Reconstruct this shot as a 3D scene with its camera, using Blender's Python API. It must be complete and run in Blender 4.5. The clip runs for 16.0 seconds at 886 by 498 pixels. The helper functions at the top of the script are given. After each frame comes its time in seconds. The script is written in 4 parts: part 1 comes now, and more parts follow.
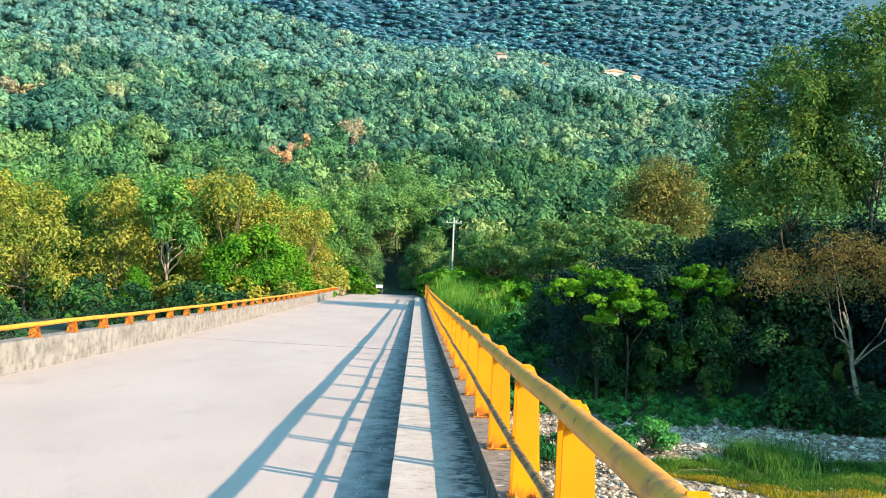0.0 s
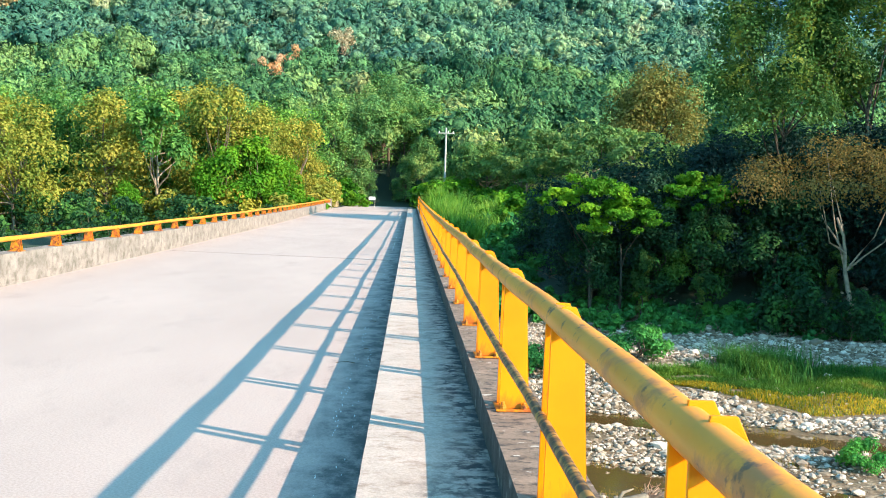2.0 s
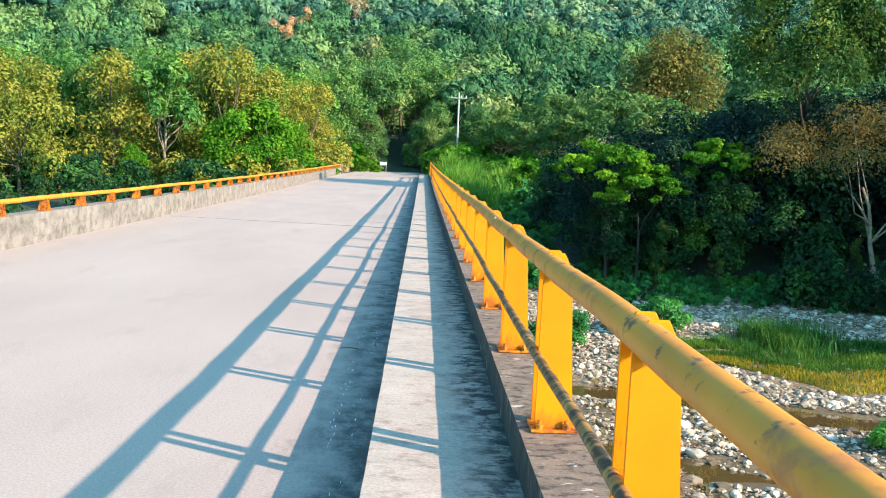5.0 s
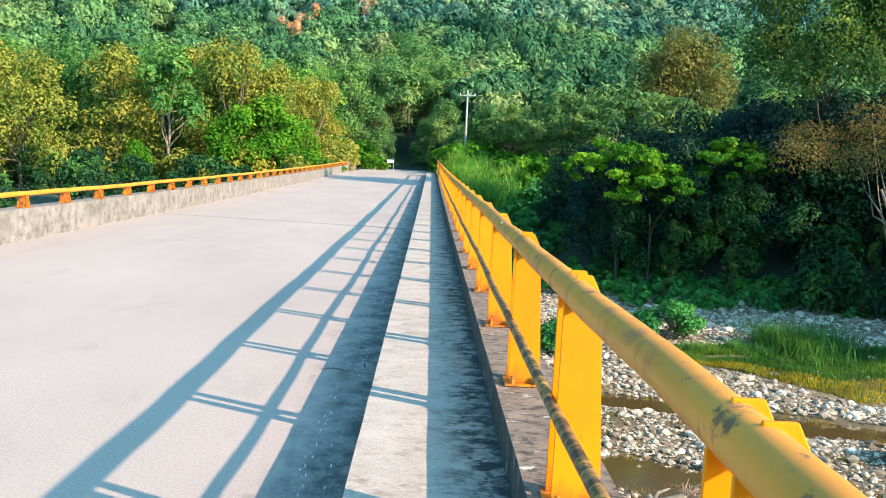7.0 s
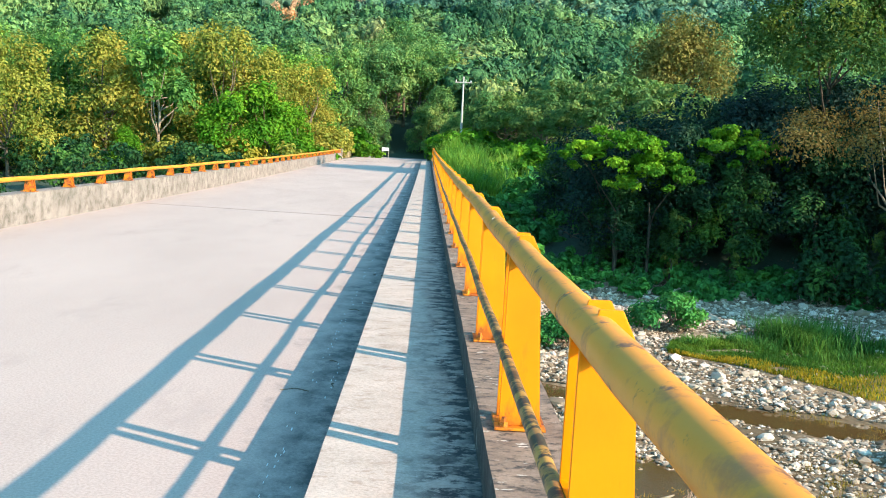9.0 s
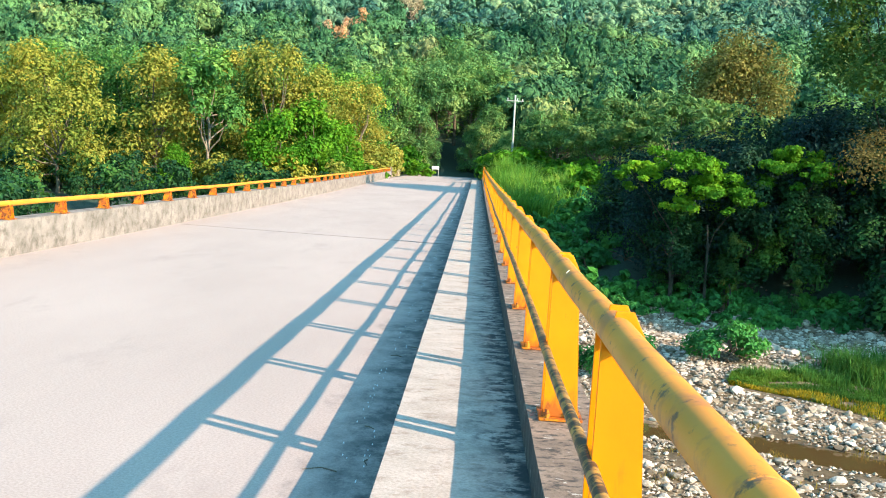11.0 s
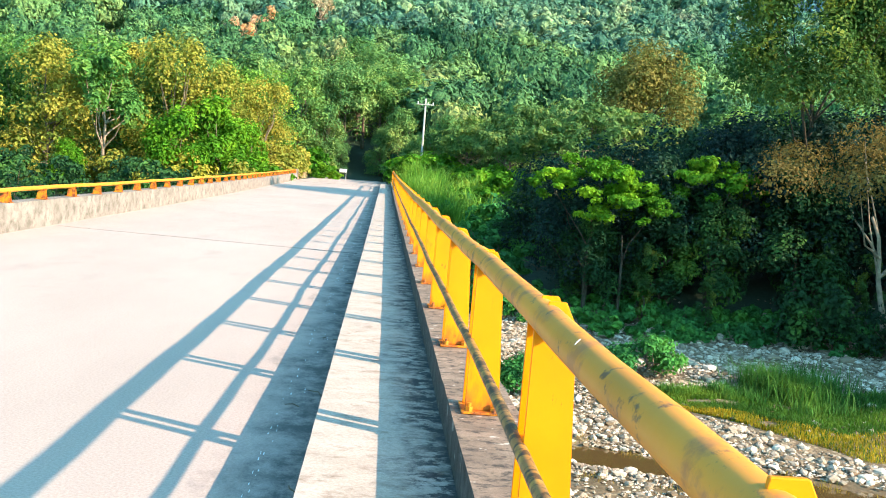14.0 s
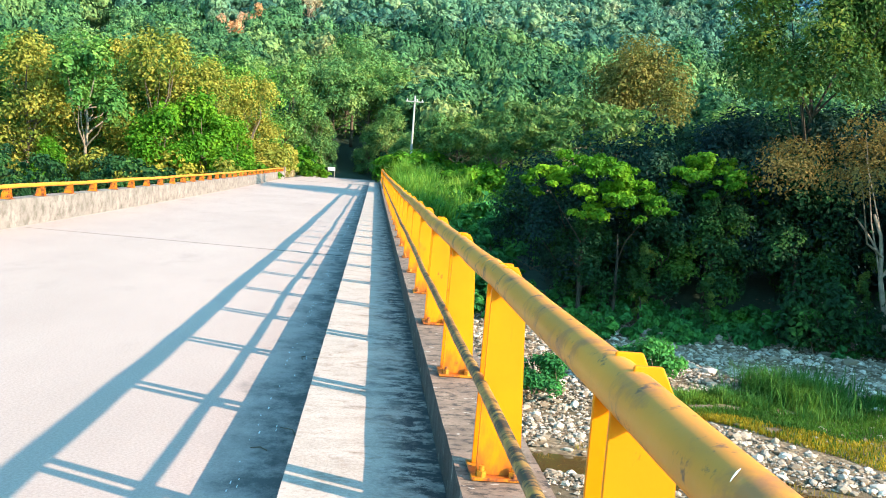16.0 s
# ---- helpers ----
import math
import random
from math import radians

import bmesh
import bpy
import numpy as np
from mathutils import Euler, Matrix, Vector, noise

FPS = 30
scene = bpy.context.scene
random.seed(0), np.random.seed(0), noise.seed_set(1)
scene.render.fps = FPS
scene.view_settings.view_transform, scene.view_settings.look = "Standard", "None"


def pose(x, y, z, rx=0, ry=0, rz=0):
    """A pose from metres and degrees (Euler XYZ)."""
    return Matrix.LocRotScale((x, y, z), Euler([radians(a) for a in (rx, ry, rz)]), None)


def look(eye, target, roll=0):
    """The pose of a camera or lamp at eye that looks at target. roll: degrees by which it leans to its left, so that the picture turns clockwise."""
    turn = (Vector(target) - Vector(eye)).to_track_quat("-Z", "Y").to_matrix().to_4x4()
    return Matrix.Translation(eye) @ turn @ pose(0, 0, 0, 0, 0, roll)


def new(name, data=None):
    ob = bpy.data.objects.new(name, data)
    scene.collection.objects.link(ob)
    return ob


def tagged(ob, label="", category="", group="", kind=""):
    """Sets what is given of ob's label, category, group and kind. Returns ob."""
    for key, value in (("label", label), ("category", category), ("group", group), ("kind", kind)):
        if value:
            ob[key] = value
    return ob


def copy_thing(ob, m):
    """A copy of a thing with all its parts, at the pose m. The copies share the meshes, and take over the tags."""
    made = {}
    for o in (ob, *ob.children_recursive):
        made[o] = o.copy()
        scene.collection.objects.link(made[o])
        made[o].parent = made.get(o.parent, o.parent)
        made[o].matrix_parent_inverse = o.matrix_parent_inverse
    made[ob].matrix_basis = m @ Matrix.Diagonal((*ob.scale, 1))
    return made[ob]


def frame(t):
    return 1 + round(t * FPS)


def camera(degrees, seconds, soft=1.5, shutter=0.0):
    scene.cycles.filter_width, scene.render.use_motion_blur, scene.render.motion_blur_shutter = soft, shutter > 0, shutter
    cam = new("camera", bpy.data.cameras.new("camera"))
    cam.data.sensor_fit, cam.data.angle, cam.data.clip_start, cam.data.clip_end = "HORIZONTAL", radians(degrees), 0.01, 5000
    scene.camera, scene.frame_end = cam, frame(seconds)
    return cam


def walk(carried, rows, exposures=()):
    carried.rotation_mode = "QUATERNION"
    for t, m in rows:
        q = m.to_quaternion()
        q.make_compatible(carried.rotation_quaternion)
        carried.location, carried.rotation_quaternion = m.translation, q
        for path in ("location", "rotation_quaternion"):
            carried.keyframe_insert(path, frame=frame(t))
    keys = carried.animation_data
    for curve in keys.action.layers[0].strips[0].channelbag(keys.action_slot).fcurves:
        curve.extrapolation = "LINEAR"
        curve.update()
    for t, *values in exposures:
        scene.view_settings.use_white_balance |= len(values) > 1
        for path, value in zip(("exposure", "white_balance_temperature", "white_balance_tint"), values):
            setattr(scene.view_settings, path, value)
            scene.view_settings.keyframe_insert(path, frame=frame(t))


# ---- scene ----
cam = camera(45.0, 16.0, soft=1.0)
WALK = [
    (0, look((-0.664, -6.470, 1.723), (-0.440, 3.522, 2.057), 2.57)),
    (0.5, look((-0.647, -6.439, 1.710), (-0.355, 3.551, 2.039), 2.21)),
    (1, look((-0.614, -6.310, 1.690), (-0.309, 3.685, 1.728), 1.94)),
    (1.5, look((-0.570, -6.173, 1.672), (-0.266, 3.820, 1.425), 1.88)),
    (2, look((-0.585, -6.088, 1.660), (-0.271, 3.895, 1.173), 1.90)),
    (2.5, look((-0.645, -5.933, 1.657), (-0.321, 4.044, 1.057), 1.97)),
    (3, look((-0.646, -5.783, 1.651), (-0.295, 4.184, 0.923), 2.02)),
    (3.5, look((-0.570, -5.554, 1.644), (-0.206, 4.407, 0.841), 2.01)),
    (4, look((-0.549, -5.305, 1.640), (-0.224, 4.658, 0.838), 2.05)),
    (4.5, look((-0.600, -5.044, 1.640), (-0.328, 4.920, 0.834), 2.30)),
    (4.7, look((-0.600, -4.944, 1.640), (-0.354, 5.020, 0.834), 2.30)),
    (6.8, look((-0.507, -3.724, 1.619), (-0.375, 6.243, 0.811), 2.79)),
    (7, look((-0.507, -3.624, 1.619), (-0.358, 6.341, 0.794), 2.79)),
    (7.5, look((-0.491, -3.289, 1.581), (-0.345, 6.673, 0.725), 2.73)),
    (8, look((-0.508, -3.095, 1.624), (-0.361, 6.862, 0.713), 2.75)),
    (8.5, look((-0.437, -2.803, 1.625), (-0.237, 7.151, 0.695), 2.72)),
    (9, look((-0.395, -2.399, 1.594), (-0.208, 7.556, 0.662), 2.86)),
    (9.5, look((-0.418, -2.183, 1.653), (-0.222, 7.770, 0.709), 2.98)),
    (10, look((-0.404, -1.857, 1.674), (-0.495, 8.099, 0.748), 3.20)),
    (10.2, look((-0.404, -1.737, 1.674), (-0.689, 8.220, 0.795), 3.20)),
    (12.3, look((-0.481, -0.217, 1.622), (-0.657, 9.753, 0.863), 3.77)),
    (12.5, look((-0.481, -0.097, 1.622), (-0.472, 9.874, 0.863), 3.77)),
    (13, look((-0.470, 0.170, 1.615), (-0.181, 10.138, 0.866), 4.20)),
    (13.5, look((-0.471, 0.434, 1.596), (-0.024, 10.398, 0.884), 4.45)),
    (14, look((-0.523, 0.744, 1.613), (0.066, 10.703, 0.924), 4.53)),
    (14.5, look((-0.515, 1.153, 1.597), (0.102, 11.111, 0.919), 4.54)),
    (15, look((-0.542, 1.423, 1.594), (0.059, 11.384, 0.940), 4.57)),
    (15.5, look((-0.562, 1.740, 1.602), (0.008, 11.701, 0.931), 4.55)),
    (16, look((-0.505, 1.998, 1.584), (0.183, 11.949, 0.887), 4.37)),
]
EXPOSURES = [(0.0, 1.74, 7300, 15), (0.5, 1.74, 7300, 15), (1.5, 1.86, 7200, 15), (3.5, 1.8, 7050, 15), (4.5, 1.69, 7050, 15), (7.0, 1.72, 7050, 15), (10.0, 1.77, 7250, 15), (12.5, 1.94, 7350, 15), (13.5, 2.04, 7550, 15), (14.5, 2.04, 7500, 15), (15.5, 1.9, 7200, 15), (16.0, 1.96, 7200, 15)]

walk(cam, WALK, EXPOSURES)

# ---- world and sun ----
SUN_FROM = Vector((1.76, -1.15, 1.0)).normalized()
world = bpy.data.worlds.new("sky")
scene.world = world
world.use_nodes = True
wn = world.node_tree
sky = wn.nodes.new("ShaderNodeTexSky")
sky.sky_type = "NISHITA"
sky.sun_disc = False
sky.sun_elevation = math.asin(SUN_FROM.z)
sky.sun_rotation = math.atan2(SUN_FROM.x, SUN_FROM.y)
sky.ozone_density, sky.dust_density = 2.0, 0.6
cool = wn.nodes.new("ShaderNodeMix")
cool.data_type, cool.blend_type = "RGBA", "MULTIPLY"
cool.inputs[0].default_value = 1.0
cool.inputs[7].default_value = (0.50, 1.06, 1.06, 1)
wn.links.new(sky.outputs["Color"], cool.inputs[6])
wn.links.new(cool.outputs[2], wn.nodes["Background"].inputs["Color"])
wn.nodes["Background"].inputs["Strength"].default_value = 0.15
sun = new("sun", bpy.data.lights.new("sun", "SUN"))
sun.data.energy, sun.data.angle, sun.data.color = 3.15, radians(0.5), (1.0, 0.82, 0.66)
sun.matrix_world = look(SUN_FROM * 60, (0, 0, 0))


# ---- materials ----
def material(name):
    m = bpy.data.materials.new(name)
    m.use_nodes = True
    nt = m.node_tree
    return m, nt, nt.nodes["Principled BSDF"]


def node(nt, kind, **sets):
    n = nt.nodes.new("ShaderNode" + kind)
    for key, value in sets.items():
        n.inputs[key.replace("_", " ")].default_value = value
    return n


def ramp(nt, source, *stops):
    n = nt.nodes.new("ShaderNodeValToRGB")
    e = n.color_ramp.elements
    e[0].position, e[0].color = stops[0][0], (*stops[0][1], 1)
    e[1].position, e[1].color = stops[-1][0], (*stops[-1][1], 1)
    for p, c in stops[1:-1]:
        e.new(p).color = (*c, 1)
    nt.links.new(source, n.inputs["Fac"])
    return n.outputs["Color"]


def noise_of(nt, scale, detail=6.0, rough=0.6, stretch=(1, 1, 1)):
    tc = nt.nodes.new("ShaderNodeNewGeometry")
    mp = nt.nodes.new("ShaderNodeMapping")
    mp.inputs["Scale"].default_value = stretch
    nt.links.new(tc.outputs["Position"], mp.inputs["Vector"])
    n = node(nt, "TexNoise", Scale=scale, Detail=detail, Roughness=rough)
    nt.links.new(mp.outputs["Vector"], n.inputs["Vector"])
    return n.outputs["Fac"]


def mixed(nt, a, b, fac, mode="MIX"):
    n = nt.nodes.new("ShaderNodeMix")
    n.data_type, n.blend_type = "RGBA", mode
    for socket, value in ((n.inputs[0], fac), (n.inputs[6], a), (n.inputs[7], b)):
        if isinstance(value, (float, int)):
            socket.default_value = value
        elif isinstance(value, tuple):
            socket.default_value = (*value, 1)
        else:
            nt.links.new(value, socket)
    return n.outputs[2]


def bumped(nt, bsdf, height, strength=0.4, distance=0.01):
    b = node(nt, "Bump", Strength=strength, Distance=distance)
    nt.links.new(height, b.inputs["Height"])
    nt.links.new(b.outputs["Normal"], bsdf.inputs["Normal"])


def concrete(name, light, dark, stain, amount=(0.45, 0.7), stretch=(1, 1, 1), big=1.3, relief=0.5):
    """Weathered concrete: fine grain, broad blotches and dark mould stains."""
    m, nt, b = material(name)
    blot = noise_of(nt, big, 5, 0.6, stretch)
    grain = noise_of(nt, 60, 4, 0.7)
    soil = noise_of(nt, big * 2.6, 8, 0.72, stretch)
    c = ramp(nt, blot, (0.3, dark), (0.7, light))
    c = mixed(nt, c, (0.5, 0.5, 0.5), 0.35, "OVERLAY")
    g = ramp(nt, grain, (0.3, (0.5, 0.5, 0.5)), (0.62, (1, 1, 1)))
    c = mixed(nt, c, g, 0.6, "MULTIPLY")
    s = ramp(nt, soil, (amount[0], (0, 0, 0)), (amount[1], (1, 1, 1)))
    c = mixed(nt, c, stain, s)
    nt.links.new(c, b.inputs["Base Color"])
    b.inputs["Roughness"].default_value = 0.9
    bumped(nt, b, grain, relief, 0.006)
    return m


def painted(name, paint, worn, rust, wear=(0.6, 0.7), rusty=(0.66, 0.74), stretch=(1, 1, 1), scale=7.0, rough=0.45):
    m, nt, b = material(name)
    w = noise_of(nt, scale, 7, 0.65, stretch)
    r = noise_of(nt, scale * 1.9, 8, 0.7, stretch)
    tone = noise_of(nt, 2.3, 3, 0.5)
    c = mixed(nt, paint, tuple(k * 0.8 for k in paint), ramp(nt, tone, (0.35, (0, 0, 0)), (0.7, (1, 1, 1))))
    c = mixed(nt, c, worn, ramp(nt, w, (wear[0], (0, 0, 0)), (wear[1], (1, 1, 1))))
    c = mixed(nt, c, rust, ramp(nt, r, (rusty[0], (0, 0, 0)), (rusty[1], (1, 1, 1))))
    nt.links.new(c, b.inputs["Base Color"])
    b.inputs["Roughness"].default_value = rough
    b.inputs["Specular IOR Level"].default_value = 0.25
    bumped(nt, b, r, 0.25, 0.004)
    return m


def plain(name, color, rough=0.8, metal=0.0, vary=0.25, scale=20.0):
    m, nt, b = material(name)
    n = noise_of(nt, scale, 5, 0.6)
    c = ramp(nt, n, (0.3, tuple(k * (1 - vary) for k in color)), (0.7, tuple(min(1, k * (1 + vary)) for k in color)))
    nt.links.new(c, b.inputs["Base Color"])
    b.inputs["Roughness"].default_value, b.inputs["Metallic"].default_value = rough, metal
    bumped(nt, b, n, 0.3, 0.01)
    return m


def foliage(name, dark, mid, light, through_light=0.35, patch=0.0, patch_to=(0.2, 0.1, 0.03)):
    """Leaves that let light through; every leaf, clump and tree has its own tone."""
    m, nt, b = material(name)
    geo = nt.nodes.new("ShaderNodeNewGeometry")
    info = nt.nodes.new("ShaderNodeObjectInfo")
    clump = noise_of(nt, 0.5, 3, 0.6)
    c = ramp(nt, clump, (0.32, dark), (0.5, mid), (0.66, light))
    c = mixed(nt, c, ramp(nt, geo.outputs["Random Per Island"], (0.0, (0.72, 0.74, 0.7)), (1.0, (1.28, 1.25, 1.2))), 0.9, "MULTIPLY")
    tone = ramp(nt, info.outputs["Random"], (0.0, (0.72, 0.85, 0.8)), (0.5, (1.0, 1.0, 1.0)), (1.0, (1.22, 1.15, 0.85)))
    c = mixed(nt, c, tone, 0.8, "MULTIPLY")
    if patch:
        spot = noise_of(nt, 0.3, 4, 0.6)
        c = mixed(nt, c, patch_to, ramp(nt, spot, (0.62 - patch, (0, 0, 0)), (0.72 - patch * 0.5, (1, 1, 1))))
    nt.links.new(c, b.inputs["Base Color"])
    b.inputs["Roughness"].default_value = 0.55
    b.inputs["Specular IOR Level"].default_value = 0.08
    t = nt.nodes.new("ShaderNodeBsdfTranslucent")
    nt.links.new(mixed(nt, c, (0.9, 1.0, 0.5), 0.6, "MULTIPLY"), t.inputs["Color"])
    mix = node(nt, "MixShader", Fac=through_light)
    nt.links.new(b.outputs["BSDF"], mix.inputs[1])
    nt.links.new(t.outputs["BSDF"], mix.inputs[2])
    nt.links.new(mix.outputs["Shader"], nt.nodes["Material Output"].inputs["Surface"])
    return m


def woodland(name, dark, mid, light, dry, leafy=1.6):
    """Far forest: a tone for every crown, small changes inside it, and painted gap and slope shade."""
    m, nt, b = material(name)
    geo = nt.nodes.new("ShaderNodeNewGeometry")
    tone = nt.nodes.new("ShaderNodeAttribute")
    tone.attribute_name = "crown_tone"
    c = ramp(nt, tone.outputs["Fac"], (0.0, dark), (0.5, mid), (0.88, light), (1.0, dry))
    leaf = ramp(nt, geo.outputs["Random Per Island"], (0.0, (0.62, 0.66, 0.68)), (1.0, (1.36, 1.34, 1.24)))
    c = mixed(nt, c, leaf, 0.8, "MULTIPLY")
    # Shade in the gaps between leaves is put into the colour here.
    tuft = noise_of(nt, leafy, 5, 0.7)
    c = mixed(nt, c, ramp(nt, tuft, (0.36, (0.42, 0.47, 0.48)), (0.5, (0.95, 0.95, 0.95)), (0.66, (1.35, 1.32, 1.2))), 0.85, "MULTIPLY")
    bumped(nt, b, tuft, 1.0, min(0.6 / leafy, 0.7))
    # Dark ravines and light swaths are painted in place of slope shading.
    broad = noise_of(nt, 0.022, 5, 0.62)
    c = mixed(nt, c, ramp(nt, broad, (0.36, (0.50, 0.62, 0.70)), (0.5, (0.95, 0.97, 0.97)), (0.64, (1.4, 1.26, 1.05))), 0.85, "MULTIPLY")
    nt.links.new(c, b.inputs["Base Color"])
    b.inputs["Roughness"].default_value = 0.65
    b.inputs["Specular IOR Level"].default_value = 0.1
    return m


def dirt_shade_band(m, x0, x1, color, most, scale=2.0, stretch=(1, 0.22, 1), cut=(0.38, 0.57)):
    """Dirt, mould and painted shade along an edge of a concrete surface, ragged and patchy."""
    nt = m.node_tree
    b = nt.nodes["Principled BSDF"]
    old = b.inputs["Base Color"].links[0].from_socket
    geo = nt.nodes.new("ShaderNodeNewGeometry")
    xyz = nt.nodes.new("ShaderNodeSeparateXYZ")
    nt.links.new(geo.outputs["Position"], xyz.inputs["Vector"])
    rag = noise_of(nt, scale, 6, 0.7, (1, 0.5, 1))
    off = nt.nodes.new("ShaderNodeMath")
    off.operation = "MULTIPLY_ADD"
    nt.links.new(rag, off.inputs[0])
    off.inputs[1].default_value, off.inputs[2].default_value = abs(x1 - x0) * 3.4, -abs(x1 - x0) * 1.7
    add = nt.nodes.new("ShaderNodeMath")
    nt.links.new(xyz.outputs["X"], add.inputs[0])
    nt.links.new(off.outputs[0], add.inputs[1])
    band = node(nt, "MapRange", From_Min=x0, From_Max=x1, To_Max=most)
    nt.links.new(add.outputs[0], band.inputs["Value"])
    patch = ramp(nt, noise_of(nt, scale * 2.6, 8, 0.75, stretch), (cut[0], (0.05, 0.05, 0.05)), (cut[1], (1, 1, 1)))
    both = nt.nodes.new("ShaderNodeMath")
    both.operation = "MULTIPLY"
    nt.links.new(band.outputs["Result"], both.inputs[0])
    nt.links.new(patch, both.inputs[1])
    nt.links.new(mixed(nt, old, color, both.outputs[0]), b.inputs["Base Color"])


def flecks(m, color, scale, cut, stretch=(0.6, 1.2, 1)):
    """Small pale scabs of lime and mortar."""
    nt = m.node_tree
    b = nt.nodes["Principled BSDF"]
    old = b.inputs["Base Color"].links[0].from_socket
    f = ramp(nt, noise_of(nt, scale, 4, 0.6, stretch), (cut[0], (0, 0, 0)), (cut[1], (1, 1, 1)))
    nt.links.new(mixed(nt, old, color, f), b.inputs["Base Color"])


ROAD = concrete("road_concrete", (0.515, 0.410, 0.362), (0.435, 0.342, 0.30), (0.33, 0.262, 0.232), (0.56, 0.80), (1, 0.35, 1), 0.5, 0.35)
WALKWAY = concrete("walkway_concrete", (0.58, 0.485, 0.42), (0.44, 0.36, 0.30), (0.21, 0.145, 0.10), (0.53, 0.74), (0.7, 1.0, 1), 3.6)
# Gutter dirt that also paints the kerb's shadow darker on the road.
dirt_shade_band(ROAD, -1.30, -0.92, (0.075, 0.08, 0.078), 0.93, 2.4, (0.8, 0.5, 1), (0.36, 0.56))
# Mould patches that also put the beam's shade into the walkway colour.
dirt_shade_band(WALKWAY, -0.44, -0.20, (0.028, 0.033, 0.036), 0.97, 3.0, (0.75, 1.0, 1), (0.46, 0.535))
dirt_shade_band(WALKWAY, -0.20, -0.12, (0.03, 0.033, 0.035), 0.9, 5.0, (0.5, 0.5, 1), (0.36, 0.5))
BEAM = concrete("beam_concrete", (0.33, 0.225, 0.165), (0.16, 0.108, 0.08), (0.045, 0.034, 0.028), (0.50, 0.60), (0.8, 1.2, 1), 5.0)
flecks(BEAM, (0.52, 0.46, 0.40), 16.0, (0.645, 0.68))
PARAPET = concrete("parapet_concrete", (0.34, 0.295, 0.265), (0.20, 0.175, 0.155), (0.10, 0.086, 0.07), (0.46, 0.66), (1, 0.42, 0.5), 3.4)
# Mouldy concrete, with the shade of the left-facing sides in its colour.
SHADED_MOULD = concrete("shaded_mould_concrete", (0.09, 0.083, 0.078), (0.035, 0.033, 0.03), (0.015, 0.014, 0.013), (0.4, 0.6), (1, 1, 0.5), 4)
flecks(SHADED_MOULD, (0.20, 0.19, 0.175), 9.0, (0.62, 0.67), (1, 1, 0.6))
DECK = concrete("deck_concrete", (0.34, 0.32, 0.29), (0.24, 0.22, 0.2), (0.12, 0.11, 0.1))
YELLOW = painted("yellow_paint", (0.83, 0.24, 0.002), (0.64, 0.165, 0.008), (0.26, 0.075, 0.02), (0.58, 0.66), (0.655, 0.70), (1, 1, 0.4), 6)
RUSTY = painted("rusted_yellow_paint", (0.60, 0.20, 0.012), (0.36, 0.09, 0.02), (0.12, 0.035, 0.018), (0.46, 0.56), (0.50, 0.60), (1, 1, 1), 9)


def rust_foot(m, z0, z1, color):
    """Rust creeping up from the foot of the steel plates, in ragged tongues."""
    nt = m.node_tree
    b = nt.nodes["Principled BSDF"]
    old = b.inputs["Base Color"].links[0].from_socket
    geo = nt.nodes.new("ShaderNodeNewGeometry")
    xyz = nt.nodes.new("ShaderNodeSeparateXYZ")
    nt.links.new(geo.outputs["Position"], xyz.inputs["Vector"])
    n = noise_of(nt, 9, 6, 0.7, (1, 1, 0.35))
    up = nt.nodes.new("ShaderNodeMath")
    up.operation = "MULTIPLY_ADD"
    nt.links.new(n, up.inputs[0])
    up.inputs[1].default_value, up.inputs[2].default_value = -0.5, 0.25
    add = nt.nodes.new("ShaderNodeMath")
    nt.links.new(up.outputs[0], add.inputs[0])
    nt.links.new(xyz.outputs["Z"], add.inputs[1])
    fac = node(nt, "MapRange", From_Min=z1, From_Max=z0, To_Max=0.85)
    nt.links.new(add.outputs[0], fac.inputs["Value"])
    nt.links.new(mixed(nt, old, color, fac.outputs["Result"]), b.inputs["Base Color"])


rust_foot(YELLOW, 0.47, 0.58, (0.30, 0.075, 0.015))
RAIL = painted("faded_ochre_paint", (0.71, 0.268, 0.038), (0.45, 0.165, 0.05), (0.17, 0.082, 0.045), (0.53, 0.62), (0.57, 0.63), (1, 0.8, 1), 5.5, 0.5)
LOWRAIL = painted("worn_banded_paint", (0.46, 0.245, 0.06), (0.26, 0.14, 0.05), (0.05, 0.038, 0.026), (0.42, 0.54), (0.475, 0.53), (0.8, 1.5, 0.8), 6.0, 0.5)
LRAIL = painted("sunlit_ochre_paint", (0.74, 0.285, 0.03), (0.62, 0.24, 0.03), (0.3, 0.09, 0.03), (0.56, 0.7), (0.66, 0.74))
STEEL = plain("rusted_bolt", (0.16, 0.07, 0.035), 0.7, 0.4)
JOINT = plain("joint_filler", (0.06, 0.055, 0.05), 0.95)
BARK_PALE = plain("pale_bark", (0.24, 0.185, 0.135), 0.9, 0, 0.4, 6)
BARK_GREY = plain("grey_bark", (0.17, 0.145, 0.11), 0.9, 0, 0.4, 6)
BARK_DARK = plain("dark_bark", (0.05, 0.042, 0.032), 0.95, 0, 0.4, 6)
BARK = plain("brown_bark", (0.13, 0.10, 0.07), 0.95, 0, 0.4, 6)
DRYROOT = plain("dry_root", (0.36, 0.24, 0.18), 0.9, 0, 0.35, 12)
POLE = plain("pole_concrete", (0.34, 0.335, 0.31), 0.85, 0, 0.12, 3)
WHITE = plain("white_paint", (0.75, 0.77, 0.78), 0.6, 0, 0.06)
WALLPAINT = plain("house_paint", (0.55, 0.43, 0.37), 0.8, 0, 0.08, 0.6)
ROOF = plain("roof_sheet", (0.42, 0.24, 0.17), 0.7, 0, 0.2, 1.5)
